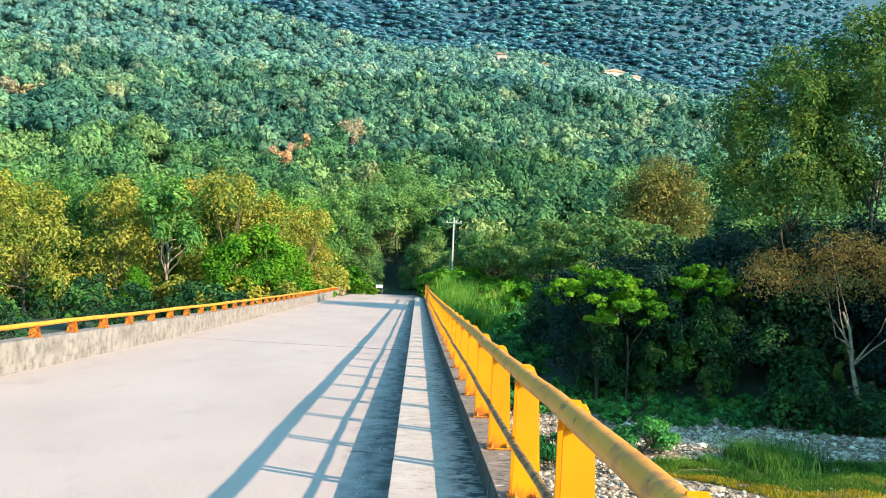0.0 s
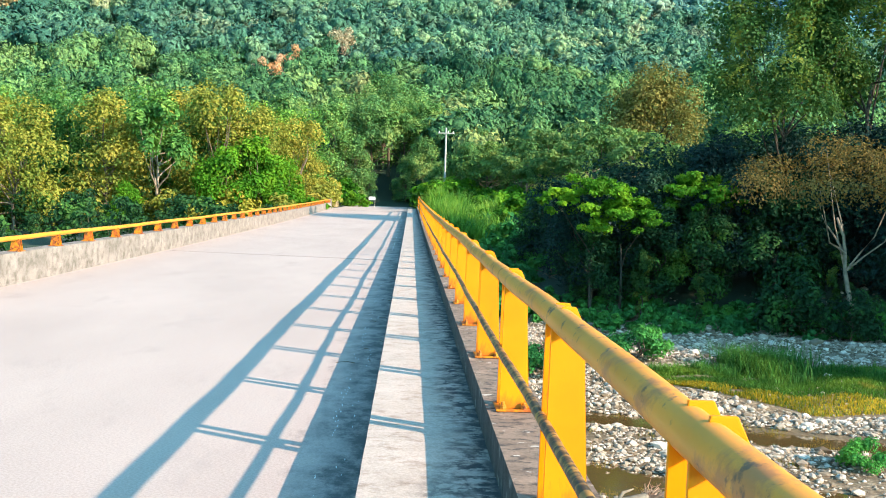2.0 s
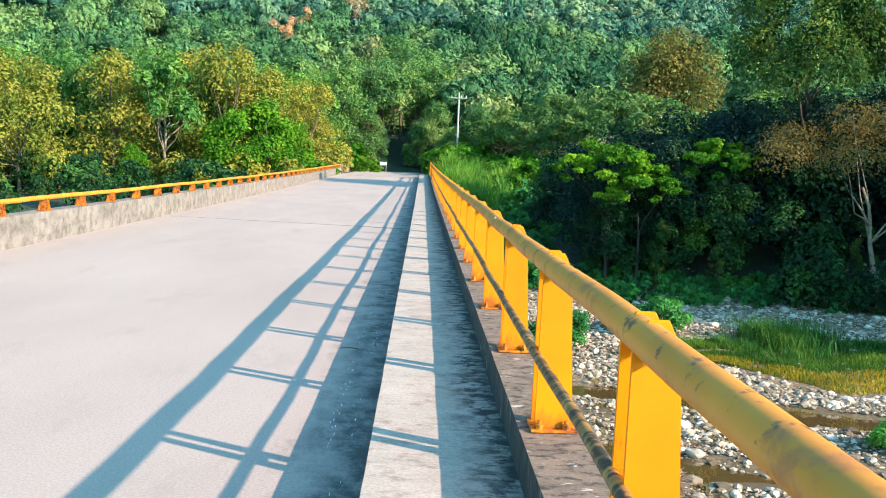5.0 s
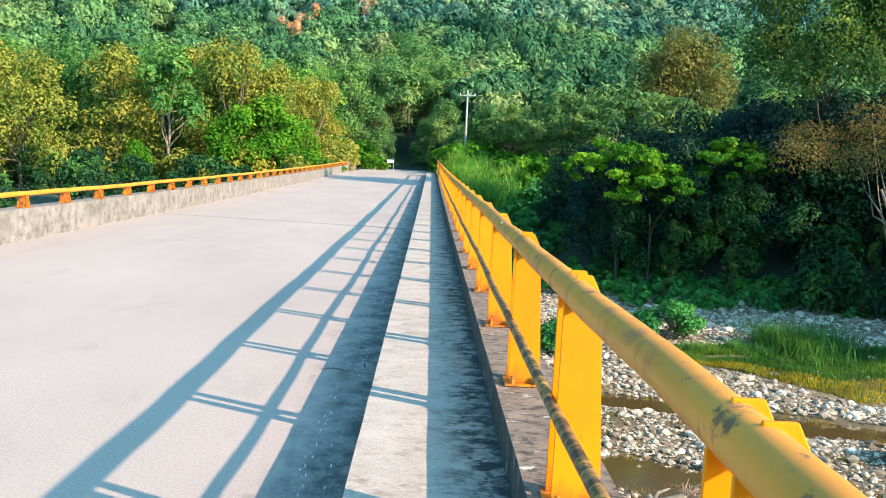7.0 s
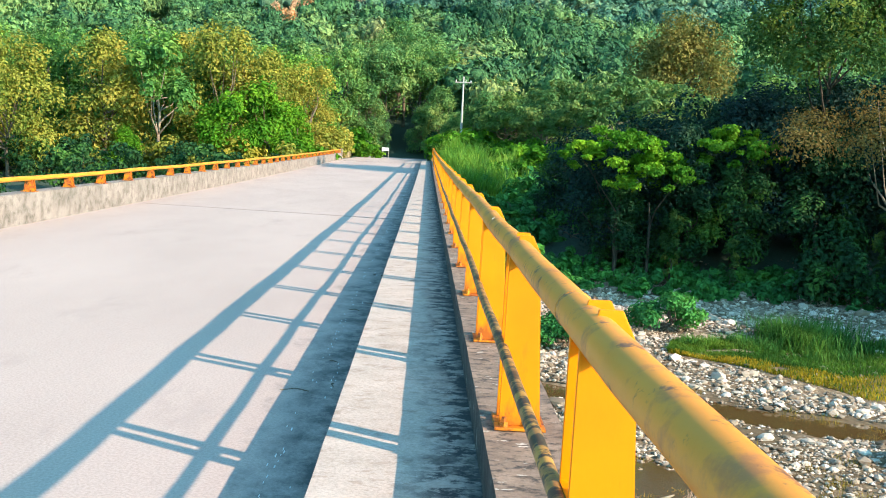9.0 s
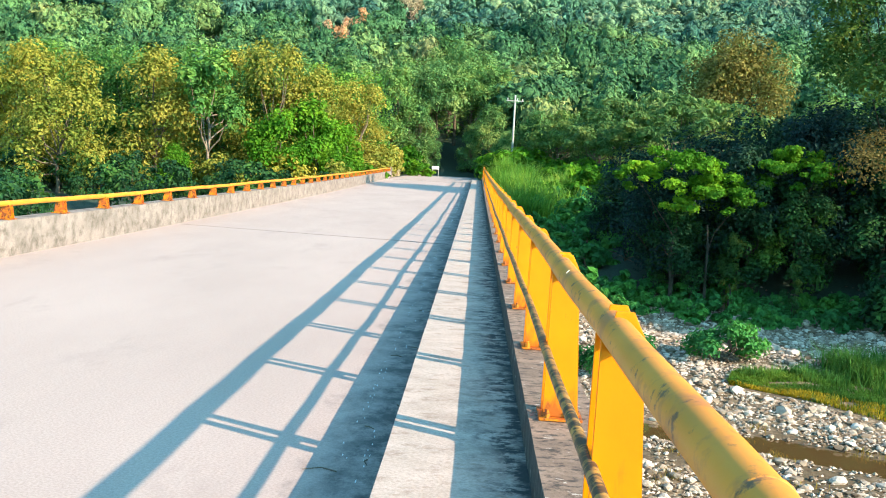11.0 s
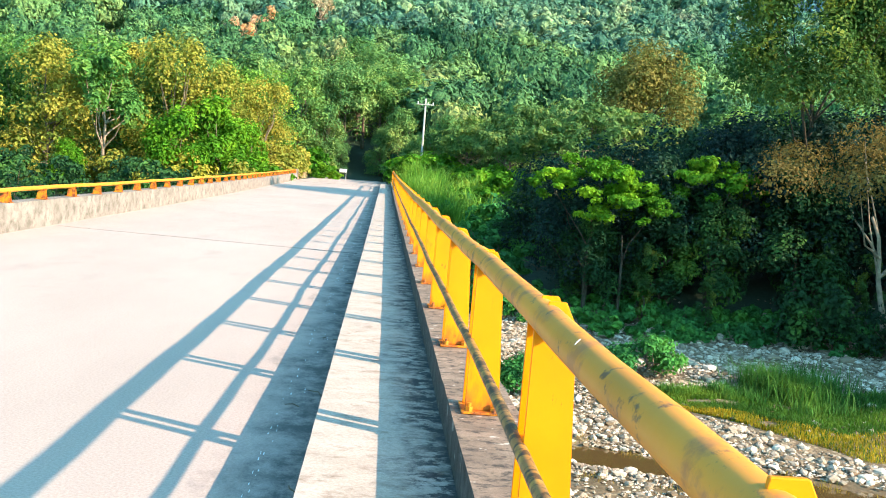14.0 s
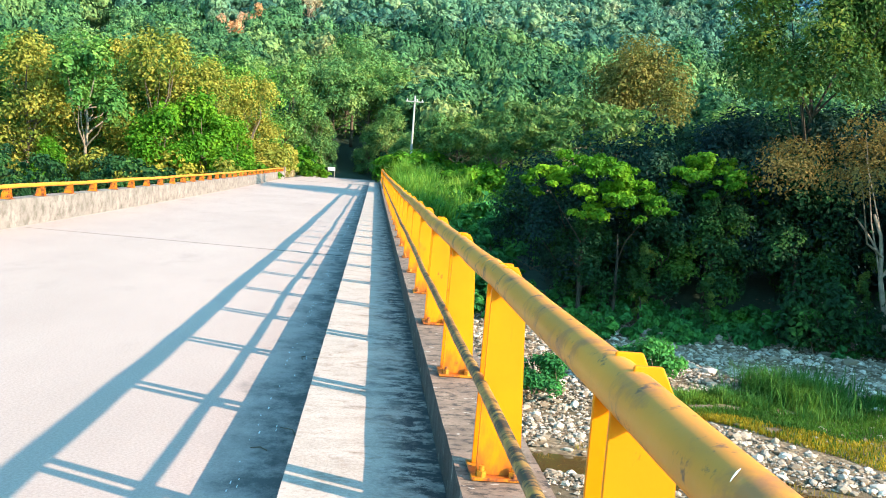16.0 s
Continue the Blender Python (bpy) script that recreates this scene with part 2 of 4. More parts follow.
PANE = plain("dark_pane", (0.03, 0.035, 0.04), 0.15, 0, 0.1)
LEAF_OLIVE = foliage("olive_leaves", (0.14, 0.195, 0.038), (0.31, 0.30, 0.058), (0.41, 0.355, 0.075))
LEAF_GREEN = foliage("green_leaves", (0.035, 0.135, 0.045), (0.095, 0.25, 0.062), (0.22, 0.37, 0.08))
LEAF_BRIGHT = foliage("bright_green_leaves", (0.03, 0.13, 0.014), (0.065, 0.23, 0.02), (0.17, 0.37, 0.03), 0.4)
# The bank's shade is worked into these two dark leaf colours.
LEAF_SHADED = foliage("shaded_green_leaves", (0.008, 0.028, 0.033), (0.012, 0.044, 0.047), (0.028, 0.084, 0.056), 0.3)
LEAF_VINE = foliage("climbing_leaves", (0.009, 0.040, 0.026), (0.018, 0.074, 0.034), (0.065, 0.18, 0.045), 0.3)
LEAF_LIGHT = foliage("light_green_leaves", (0.024, 0.080, 0.036), (0.055, 0.135, 0.045), (0.19, 0.245, 0.06), 0.4)
LEAF_AIRY = foliage("pale_olive_leaves", (0.052, 0.14, 0.055), (0.11, 0.22, 0.075), (0.23, 0.30, 0.095), 0.4)
LEAF_COVER = foliage("creeping_leaves", (0.022, 0.15, 0.058), (0.04, 0.23, 0.07), (0.085, 0.33, 0.075), 0.35)
LEAF_MID = foliage("mixed_green_leaves", (0.045, 0.15, 0.065), (0.12, 0.27, 0.095), (0.27, 0.38, 0.13), 0.35)
LEAF_BROWN = foliage("browning_leaves", (0.115, 0.115, 0.038), (0.21, 0.175, 0.052), (0.31, 0.24, 0.075), 0.35)
LEAF_RUST = foliage("rusty_leaves", (0.11, 0.088, 0.032), (0.20, 0.14, 0.05), (0.30, 0.205, 0.075), 0.4)
GRASS = foliage("green_grass", (0.03, 0.105, 0.018), (0.065, 0.17, 0.026), (0.15, 0.25, 0.035), 0.3, 0.02, (0.42, 0.28, 0.05))
REED = foliage("tall_grass", (0.06, 0.21, 0.035), (0.13, 0.32, 0.05), (0.28, 0.42, 0.07), 0.4)
YELLOWGRASS = foliage("yellow_grass", (0.20, 0.18, 0.02), (0.42, 0.31, 0.03), (0.58, 0.42, 0.05), 0.35)
BARGRASS = foliage("bar_grass", (0.03, 0.12, 0.03), (0.06, 0.19, 0.045), (0.13, 0.27, 0.05), 0.35)
WEED = foliage("ochre_weeds", (0.14, 0.11, 0.02), (0.24, 0.18, 0.035), (0.34, 0.25, 0.05), 0.35)
DRY = foliage("dry_leaves", (0.28, 0.22, 0.14), (0.44, 0.36, 0.25), (0.58, 0.49, 0.37), 0.3)
LEAF_RED = foliage("reddish_leaves", (0.46, 0.27, 0.18), (0.62, 0.37, 0.25), (0.74, 0.46, 0.33), 0.3)
WOOD_NEAR = woodland("near_woodland", (0.03, 0.11, 0.054), (0.078, 0.195, 0.076), (0.17, 0.275, 0.095), (0.28, 0.29, 0.12), 2.6)
# Hill, upper hill and mountain leaves carry more and more painted blue haze.
WOOD_HILL = woodland("hazed_hill_woodland", (0.030, 0.110, 0.085), (0.068, 0.18, 0.122), (0.145, 0.25, 0.145), (0.25, 0.28, 0.175), 1.3)
WOOD_HIGH = woodland("hazed_upper_woodland", (0.046, 0.148, 0.145), (0.090, 0.215, 0.19), (0.16, 0.275, 0.21), (0.25, 0.30, 0.225), 0.9)
WOOD_FAR = woodland("hazed_mountain_woodland", (0.055, 0.19, 0.28), (0.065, 0.21, 0.30), (0.08, 0.235, 0.31), (0.12, 0.26, 0.31), 0.9)


def stone_material():
    m, nt, b = material("river_stone")
    geo = nt.nodes.new("ShaderNodeNewGeometry")
    c = ramp(nt, geo.outputs["Random Per Island"], (0.0, (0.13, 0.092, 0.055)), (0.4, (0.30, 0.245, 0.185)), (0.8, (0.47, 0.40, 0.32)), (1.0, (0.68, 0.60, 0.51)))
    g = noise_of(nt, 25, 5, 0.65)
    c = mixed(nt, c, ramp(nt, g, (0.3, (0.7, 0.7, 0.7)), (0.7, (1.1, 1.1, 1.1))), 0.6, "MULTIPLY")
    nt.links.new(c, b.inputs["Base Color"])
    b.inputs["Roughness"].default_value = 0.85
    bumped(nt, b, g, 0.4, 0.02)
    return m


def boulder_material():
    m, nt, b = material("boulder_stone")
    info = nt.nodes.new("ShaderNodeObjectInfo")
    c = ramp(nt, info.outputs["Random"], (0.0, (0.30, 0.25, 0.20)), (0.5, (0.45, 0.40, 0.34)), (1.0, (0.62, 0.57, 0.50)))
    g = noise_of(nt, 14, 6, 0.65)
    c = mixed(nt, c, ramp(nt, g, (0.3, (0.55, 0.53, 0.5)), (0.6, (1.1, 1.1, 1.1))), 0.8, "MULTIPLY")
    nt.links.new(c, b.inputs["Base Color"])
    b.inputs["Roughness"].default_value = 0.85
    bumped(nt, b, g, 0.5, 0.02)
    return m


def ground_material():
    """Gravel in the river bed, grass on its banks, leaf litter under the woods and painted haze far off."""
    m, nt, b = material("ground_earth")
    geo = nt.nodes.new("ShaderNodeNewGeometry")
    xyz = nt.nodes.new("ShaderNodeSeparateXYZ")
    nt.links.new(geo.outputs["Position"], xyz.inputs["Vector"])
    fine = noise_of(nt, 5, 8, 0.7)
    broad = noise_of(nt, 0.35, 5, 0.6)
    litter = ramp(nt, fine, (0.3, (0.014, 0.036, 0.022)), (0.7, (0.03, 0.07, 0.045)))
    gravel = ramp(nt, fine, (0.3, (0.14, 0.098, 0.055)), (0.55, (0.26, 0.20, 0.135)), (0.75, (0.41, 0.34, 0.26)))
    mud = ramp(nt, fine, (0.3, (0.06, 0.042, 0.02)), (0.7, (0.15, 0.10, 0.048)))
    cells = node(nt, "TexVoronoi", Scale=7.5)
    nt.links.new(geo.outputs["Position"], cells.inputs["Vector"])
    pebble = ramp(nt, cells.outputs["Distance"], (0.2, (1.25, 1.2, 1.1)), (0.62, (0.5, 0.46, 0.4)))
    gravel = mixed(nt, gravel, pebble, 0.85, "MULTIPLY")
    bed = mixed(nt, gravel, mud, ramp(nt, broad, (0.44, (0, 0, 0)), (0.58, (1, 1, 1))))
    low = node(nt, "MapRange", From_Min=-3.9, From_Max=-3.3)
    nt.links.new(xyz.outputs["Z"], low.inputs["Value"])
    c = mixed(nt, bed, litter, low.outputs["Result"])
    # Far ground fades to a painted haze blue, kept dark between crowns.
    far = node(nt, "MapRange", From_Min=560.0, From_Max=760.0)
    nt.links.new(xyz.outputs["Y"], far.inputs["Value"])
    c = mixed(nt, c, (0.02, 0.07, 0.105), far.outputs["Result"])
    nt.links.new(c, b.inputs["Base Color"])
    b.inputs["Roughness"].default_value = 0.95
    bumped(nt, b, fine, 0.6, 0.06)
    return m


def water_material():
    m, nt, b = material("shallow_water")
    b.inputs["Base Color"].default_value = (0.10, 0.060, 0.022, 1)
    b.inputs["Roughness"].default_value = 0.08
    bumped(nt, b, noise_of(nt, 6, 3, 0.5), 0.12, 0.02)
    return m


# ---- helpers for meshes ----
def shape_of(name, verts, faces, mat, smooth=False, tones=None):
    """A mesh from arrays of corners and of equally long faces."""
    verts, faces = np.asarray(verts, np.float32), np.asarray(faces, np.int32)
    me = bpy.data.meshes.new(name)
    n, k = faces.shape
    me.vertices.add(len(verts))
    me.vertices.foreach_set("co", verts.ravel())
    me.loops.add(n * k)
    me.loops.foreach_set("vertex_index", faces.ravel())
    me.polygons.add(n)
    me.polygons.foreach_set("loop_start", np.arange(0, n * k, k, dtype=np.int32))
    me.polygons.foreach_set("use_smooth", np.full(n, smooth))
    me.update(calc_edges=True)
    if tones is not None:
        me.attributes.new("crown_tone", "FLOAT", "POINT").data.foreach_set("value", np.asarray(tones, np.float32))
    me.materials.append(mat)
    return me


def mesh_of(name, bm, mat, smooth=False):
    me = bpy.data.meshes.new(name)
    bmesh.ops.recalc_face_normals(bm, faces=bm.faces[:])
    for f in bm.faces:
        f.smooth = smooth
    bm.to_mesh(me)
    bm.free()
    me.materials.append(mat)
    return me


def part(name, data, parent, at=(0, 0, 0), label=""):
    ob = new(name, data)
    ob.parent = parent
    ob.location = at
    return tagged(ob, label)


def box(bm, lo, hi, bevel=0.0):
    r = bmesh.ops.create_cube(bm, size=1.0)
    c = [(a + b) / 2 for a, b in zip(lo, hi)]
    for v in r["verts"]:
        v.co = Vector([c[i] + v.co[i] * (hi[i] - lo[i]) for i in range(3)])
    if bevel:
        edges = list({e for v in r["verts"] for e in v.link_edges})
        bmesh.ops.bevel(bm, geom=edges, offset=bevel, segments=2, affect="EDGES", profile=0.6)
    return bm


def tube(bm, points, radii, sides=10, cap=True):
    """A round bar through points, with a radius at each."""
    rings = []
    for i, p in enumerate(points):
        a, b = Vector(points[max(i - 1, 0)]), Vector(points[min(i + 1, len(points) - 1)])
        d = (b - a).normalized()
        u = d.cross(Vector((0, 0, 1)) if abs(d.z) < 0.9 else Vector((1, 0, 0))).normalized()
        w = d.cross(u)
        rings.append([bm.verts.new(Vector(p) + (u * math.cos(k * math.tau / sides) + w * math.sin(k * math.tau / sides)) * radii[i]) for k in range(sides)])
    for r, s in zip(rings, rings[1:]):
        for k in range(sides):
            bm.faces.new((r[k], r[(k + 1) % sides], s[(k + 1) % sides], s[k]))
    if cap:
        bm.faces.new(rings[0][::-1])
        bm.faces.new(rings[-1])
    return bm


def prism(bm, outline, y0, y1):
    """An outline in x and z, drawn out along y."""
    a = [bm.verts.new((x, y0, z)) for x, z in outline]
    b = [bm.verts.new((x, y1, z)) for x, z in outline]
    bm.faces.new(a)
    bm.faces.new(b[::-1])
    for i in range(len(a)):
        j = (i + 1) % len(a)
        bm.faces.new((a[i], b[i], b[j], a[j]))
    return bm


# ---- the lie of the land ----
CLEARED = [(-25.0, 167, 5.0), (-23.4, 176, 5.2), (-21.4, 186, 5.2), (-17, 200, 4.5), (-15.4, 210, 6.0), (-92, 235, 8.0), (33.5, 184, 5.0), (34, 505, 7), (84, 476, 9), (94, 480, 7), (54, 488, 6)]


def step(a, b, v):
    t = min(1.0, max(0.0, (v - a) / (b - a)))
    return t * t * (3 - 2 * t)


def height(x, y):
    """Ground height: river bed, far bank, the wooded hill and the mountain behind it."""
    v = y + 0.4 * (x - 10) if x > 0 else y - 4
    z = -4.9 + 0.045 * max(0.0, min(v, 44) - 26)
    z -= 0.25 * math.exp(-((v - 24.3) / 0.95) ** 2) + 0.22 * math.exp(-((v - 17.0) / 1.2) ** 2)
    z += 0.16 * noise.noise((x * 0.35, y * 0.35, 2.0)) * (1 - step(40, 60, v)) * (0.8 + 0.6 * step(25, 29, v))
    w = y + 0.25 * (x - 10) if x > 0 else v
    z += 2.0 * step(43, 52, w) + 2.0 * step(52, 80, w)
    z += 4.7 * (1 - step(-26, -8, y))
    if y > 60:
        road = 1 - step(4.6, 9.0, abs(x + 3.9))
        z += (0.31 - z) * road * step(75.5, 77.5, y) * (1 - step(140, 170, y))
    if y > 115:
        ridge = 129 - 0.13 * x + (0.00020 * x * x if x < 0 else -0.00010 * x * x)
        ridge = max(30.0, min(ridge, 260.0))
        k = min((y - 115) / 485.0, 1.0)
        roll = noise.noise((x * 0.007, y * 0.007, 5.0)) * 0.11 + noise.noise((x * 0.02, y * 0.02, 9.0)) * 0.05
        hill = ridge * (k ** 1.04) * (1 + roll * min(1.0, k * 4))
        if y > 600:
            hill -= 45 * step(600, 760, y)
        far = 0.0
        if y > 720:
            j = (y - 720) / 1100.0
            far = 760 * min(j, 1.3) * (1 + 0.25 * noise.noise((x * 0.0025, y * 0.0016, 3.0)))
        z += hill + far
    return z


def terrain():
    xs = np.concatenate([np.arange(-1600, -320, 80), np.arange(-320, -60, 14), np.arange(-60, -16, 4), np.arange(-16, 40, 1.0), np.arange(40, 80, 4), np.arange(80, 420, 14), np.arange(420, 1700, 80)])
    ys = np.concatenate([np.arange(-400, -40, 60), np.arange(-40, 10, 3), np.arange(10, 60, 0.8), np.arange(60, 130, 2.5), np.arange(130, 330, 10), np.arange(330, 800, 16), np.arange(800, 2401, 64)])
    verts = [(x, y, height(x, y)) for y in ys for x in xs]
    nx = len(xs)
    faces = [(j * nx + i, j * nx + i + 1, (j + 1) * nx + i + 1, (j + 1) * nx + i) for j in range(len(ys) - 1) for i in range(nx - 1)]
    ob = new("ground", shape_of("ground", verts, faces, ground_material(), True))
    return tagged(ob, "gravel river bed rising to wooded banks, hill and mountain", "ground", kind="structure")


terrain()
bm = bmesh.new()
bmesh.ops.create_grid(bm, x_segments=2, y_segments=2, size=0.5)
for vert in bm.verts:
    vert.co = Vector((vert.co.x * 70 + 18, vert.co.y * 34 + 14, -5.0))
tagged(new("water", mesh_of("water", bm, water_material())), "shallow brown stream between gravel bars", "water", kind="structure")

# ---- bridge ----
DECK_FROM, DECK_TO = -14.0, 77.2
KERB, INNER, OUTER = -0.797, -0.115, 0.225
STRIP_Z, BEAM_Z = 0.262, 0.460
LEFT, LEFT_BACK, LEFT_Z = -7.03, -7.34, 0.515


def crest(y):
    """The bridge climbs gently towards its far end."""
    return 0.38 * min(1.0, max(0.0, (y - 14.0) / 63.0)) ** 1.7


def slab(name, lo, hi, mat, label, category, bevel=0.012, cuts=0, rough=0.0, seed=0, side=None):
    """A long block; its upper edges are chipped a little when rough is given."""
    bm = bmesh.new()
    box(bm, lo, hi)
    if cuts:
        n = cuts
        for i in range(1, n):
            y = lo[1] + (hi[1] - lo[1]) * i / n
            geom = bm.verts[:] + bm.edges[:] + bm.faces[:]
            bmesh.ops.bisect_plane(bm, geom=geom, plane_co=(0, y, 0), plane_no=(0, 1, 0))
        for v in bm.verts:
            if lo[1] + 0.01 < v.co.y < hi[1] - 0.01:
                k = 0.5 * noise.noise((v.co.y * 1.7, v.co.x, seed + v.co.z)) + 0.6 * noise.noise((v.co.y * 5.1, v.co.x, seed + 7.0))
                v.co.x += k * rough
                if v.co.z > hi[2] - 0.01:
                    v.co.z += noise.noise((v.co.y * 2.3, v.co.x * 3, seed + 3.0)) * rough * 0.6
    elif bevel:
        bmesh.ops.bevel(bm, geom=bm.edges[:], offset=bevel, segments=2, affect="EDGES")
    for v in bm.verts:
        v.co.z += crest(v.co.y)
    me = mesh_of(name, bm, mat)
    # Left-facing sides take the side material, which has their shade painted in.
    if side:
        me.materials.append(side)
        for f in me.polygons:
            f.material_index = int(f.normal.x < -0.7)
    return tagged(new(name, me), label, category, kind="structure")


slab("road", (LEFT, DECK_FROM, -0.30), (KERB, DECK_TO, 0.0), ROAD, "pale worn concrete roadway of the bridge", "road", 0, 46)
slab("road_approach", (LEFT - 0.2, DECK_TO + 0.01, -0.30), (KERB + 0.4, 114.5, -0.004), ROAD, "pale concrete road leading into the trees", "road", 0)
slab("road_behind", (LEFT - 0.2, -60.0, -0.30), (KERB + 0.4, DECK_FROM - 0.01, -0.004), ROAD, "pale concrete road before the bridge", "road", 0)
slab("walkway", (KERB, DECK_FROM, -0.30), (INNER, DECK_TO, STRIP_Z), WALKWAY, "narrow raised concrete walkway with dark stains and painted shade", "walkway", 0, 420, 0.004, 1, SHADED_MOULD)
slab("edge_beam", (INNER, DECK_FROM, -0.32), (OUTER, DECK_TO - 0.3, BEAM_Z), BEAM, "weathered brown concrete edge beam carrying the railing", "edge beam", 0, 420, 0.005, 4, SHADED_MOULD)
slab("parapet_wall", (LEFT_BACK, DECK_FROM, -0.32), (LEFT, DECK_TO + 3.6, LEFT_Z), PARAPET, "low pale concrete parapet wall with black mould streaks", "parapet", 0, 260, 0.010, 9)
slab("parapet_end_post", (LEFT_BACK - 0.03, DECK_TO + 3.5, -0.32), (LEFT + 0.04, DECK_TO + 3.88, 0.84), PARAPET, "short concrete end post of the parapet", "parapet", 0.02)
for x in (-6.4, -4.0, -1.6):
    slab("girder", (x - 0.2, DECK_FROM, -1.15), (x + 0.2, DECK_TO, -0.304), DECK, "concrete girder under the bridge deck", "girder", 0, 24)
for y in (16.0, 46.5):
    slab("pier", (-7.0, y - 0.5, -6.2), (-0.6, y + 0.5, -1.154), DECK, "concrete wall pier under the bridge", "pier", 0.04)

# expansion joint across the roadway, slightly askew
bm = bmesh.new()
box(bm, (-3.05, -0.014, -0.02), (3.05, 0.014, 0.003))
joint = tagged(new("expansion_joint", mesh_of("expansion_joint", bm, JOINT)), "thin dark expansion joint across the concrete roadway", "joint", kind="structure")
joint.matrix_world = pose(-3.92, 21.6, crest(21.6), 0, 0, -13)
bm = bmesh.new()
box(bm, (LEFT + 0.02, -0.03, -0.02), (KERB - 0.02, 0.03, 0.003))
far_joint = tagged(new("expansion_joint", mesh_of("expansion_joint", bm, JOINT)), "thin dark expansion joint at the end of the bridge", "joint", kind="structure")
far_joint.location = (0, DECK_TO - 0.4, crest(DECK_TO - 0.4))


def rail_post():
    """A railing post: two tapered plates on a bolted base plate."""
    post = new("railing_post")
    outline = [(-0.05, 0.012), (0.130, 0.012), (0.116, 0.05), (0.086, 0.722), (0.050, 0.797), (-0.004, 0.797), (-0.010, 0.75), (-0.042, 0.71)]
    bm = bmesh.new()
    prism(bm, outline, -0.006, 0.006)
    bmesh.ops.bevel(bm, geom=[e for e in bm.edges], offset=0.002, segments=1, affect="EDGES")
    plate = mesh_of("plate", bm, YELLOW)
    part("plate", plate, post, (0, -0.085, 0))
    part("plate", plate, post, (0, 0.07, 0))
    bm = bmesh.new()
    box(bm, (-0.045, -0.079, 0.35), (0.07, 0.064, 0.362))
    part("stiffener", mesh_of("stiffener", bm, YELLOW), post)
    bm = bmesh.new()
    box(bm, (-0.068, -0.135, 0.0), (0.142, 0.115, 0.012), 0.002)
    part("base_plate", mesh_of("base_plate", bm, RUSTY), post, label="rusted orange base plate")
    bm = bmesh.new()
    tube(bm, [(0, 0, 0.012), (0, 0, 0.034)], [0.019, 0.019], 6)
    tube(bm, [(0, 0, 0.034), (0, 0, 0.052)], [0.010, 0.010], 8)
    bolt = mesh_of("bolt", bm, RUSTY)
    for x in (-0.03, 0.09):
        for y in (-0.112, 0.095):
            part("bolt", bolt, post, (x, y, 0))
    return tagged(post, "bright yellow steel railing post with rusty base", "railing post", "railing posts on the edge beam")


first = rail_post()
first.location = (0, -12, BEAM_Z + 0.004)
for k in range(-5, 39):
    copy_thing(first, pose(0, 2.0 * k, BEAM_Z + 0.004 + crest(2.0 * k), 0, 0, 0.6 * math.sin(k * 5.3)))


def handrail(name, x, z, radius, mat, y0, y1, label, sag=0.006, seam=6.0, sides=24):
    """A pipe in lengths with welded collars, very slightly uneven."""
    rail = new(name)
    rail.location = (x, y0, z)
    bm = bmesh.new()
    n = int((y1 - y0) / 0.5)
    pts = [(0.003 * math.sin(i * 0.9), i * (y1 - y0) / n, sag * math.sin(i * 0.37) + 0.003 * math.sin(i * 1.7) + crest(y0 + i * (y1 - y0) / n)) for i in range(n + 1)]
    tube(bm, pts, [radius * (1 + 0.012 * math.sin(i * 2.1)) for i in range(n + 1)], sides)
    part("pipe", mesh_of("pipe", bm, mat, True), rail)
    bm = bmesh.new()
    tube(bm, [(0, -0.006, 0), (0, 0, 0), (0, 0.006, 0)], [radius * 0.98, radius * 1.045, radius * 0.98], sides)
    weld = mesh_of("weld", bm, mat, True)
    y = 1.3
    while y < y1 - y0:
        i = min(n, round(y / (y1 - y0) * n))
        part("weld", weld, rail, (pts[i][0], y, pts[i][2]))
        y += seam
    return tagged(rail, label, "handrail", "railing pipes")


upper = handrail("top_rail", 0.002, 1.200, 0.050, RAIL, -13.0, 76.3, "thick ochre painted steel handrail pipe with dark scuffs")
bm = bmesh.new()
tube(bm, [(0.0505 * math.cos(radians(a)), 0.0005 * (95 - a), 0.0505 * math.sin(radians(a))) for a in range(118, 146, 4)], [0.0006, 0.001, 0.0014, 0.0014, 0.0012, 0.0009, 0.0006], 6)
part("scratch", mesh_of("scratch", bm, WHITE, True), upper, (0.0, 16.3, 0.0), "white scratch in the paint")
handrail("lower_rail", -0.052, 0.803, 0.0225, LOWRAIL, -13.0, 76.3, "thin worn lower rail pipe with dark bands", 0.008, 6.0, 16)
handrail("parapet_rail", -7.13, 0.742, 0.042, LRAIL, -13.0, 80.7, "ochre steel pipe rail above the parapet wall", 0.006)
bm = bmesh.new()
tube(bm, [(0.002, 76.3, 1.2 + crest(76.3)), (0.002, 76.36, 1.17 + crest(76.3)), (0.002, 76.38, 1.1 + crest(76.3)), (0.002, 76.38, 0.46 + crest(76.3))], [0.050] * 4, 16)
tagged(new("rail_end_post", mesh_of("rail_end_post", bm, RAIL, True)), "bent pipe end of the ochre handrail", "handrail")


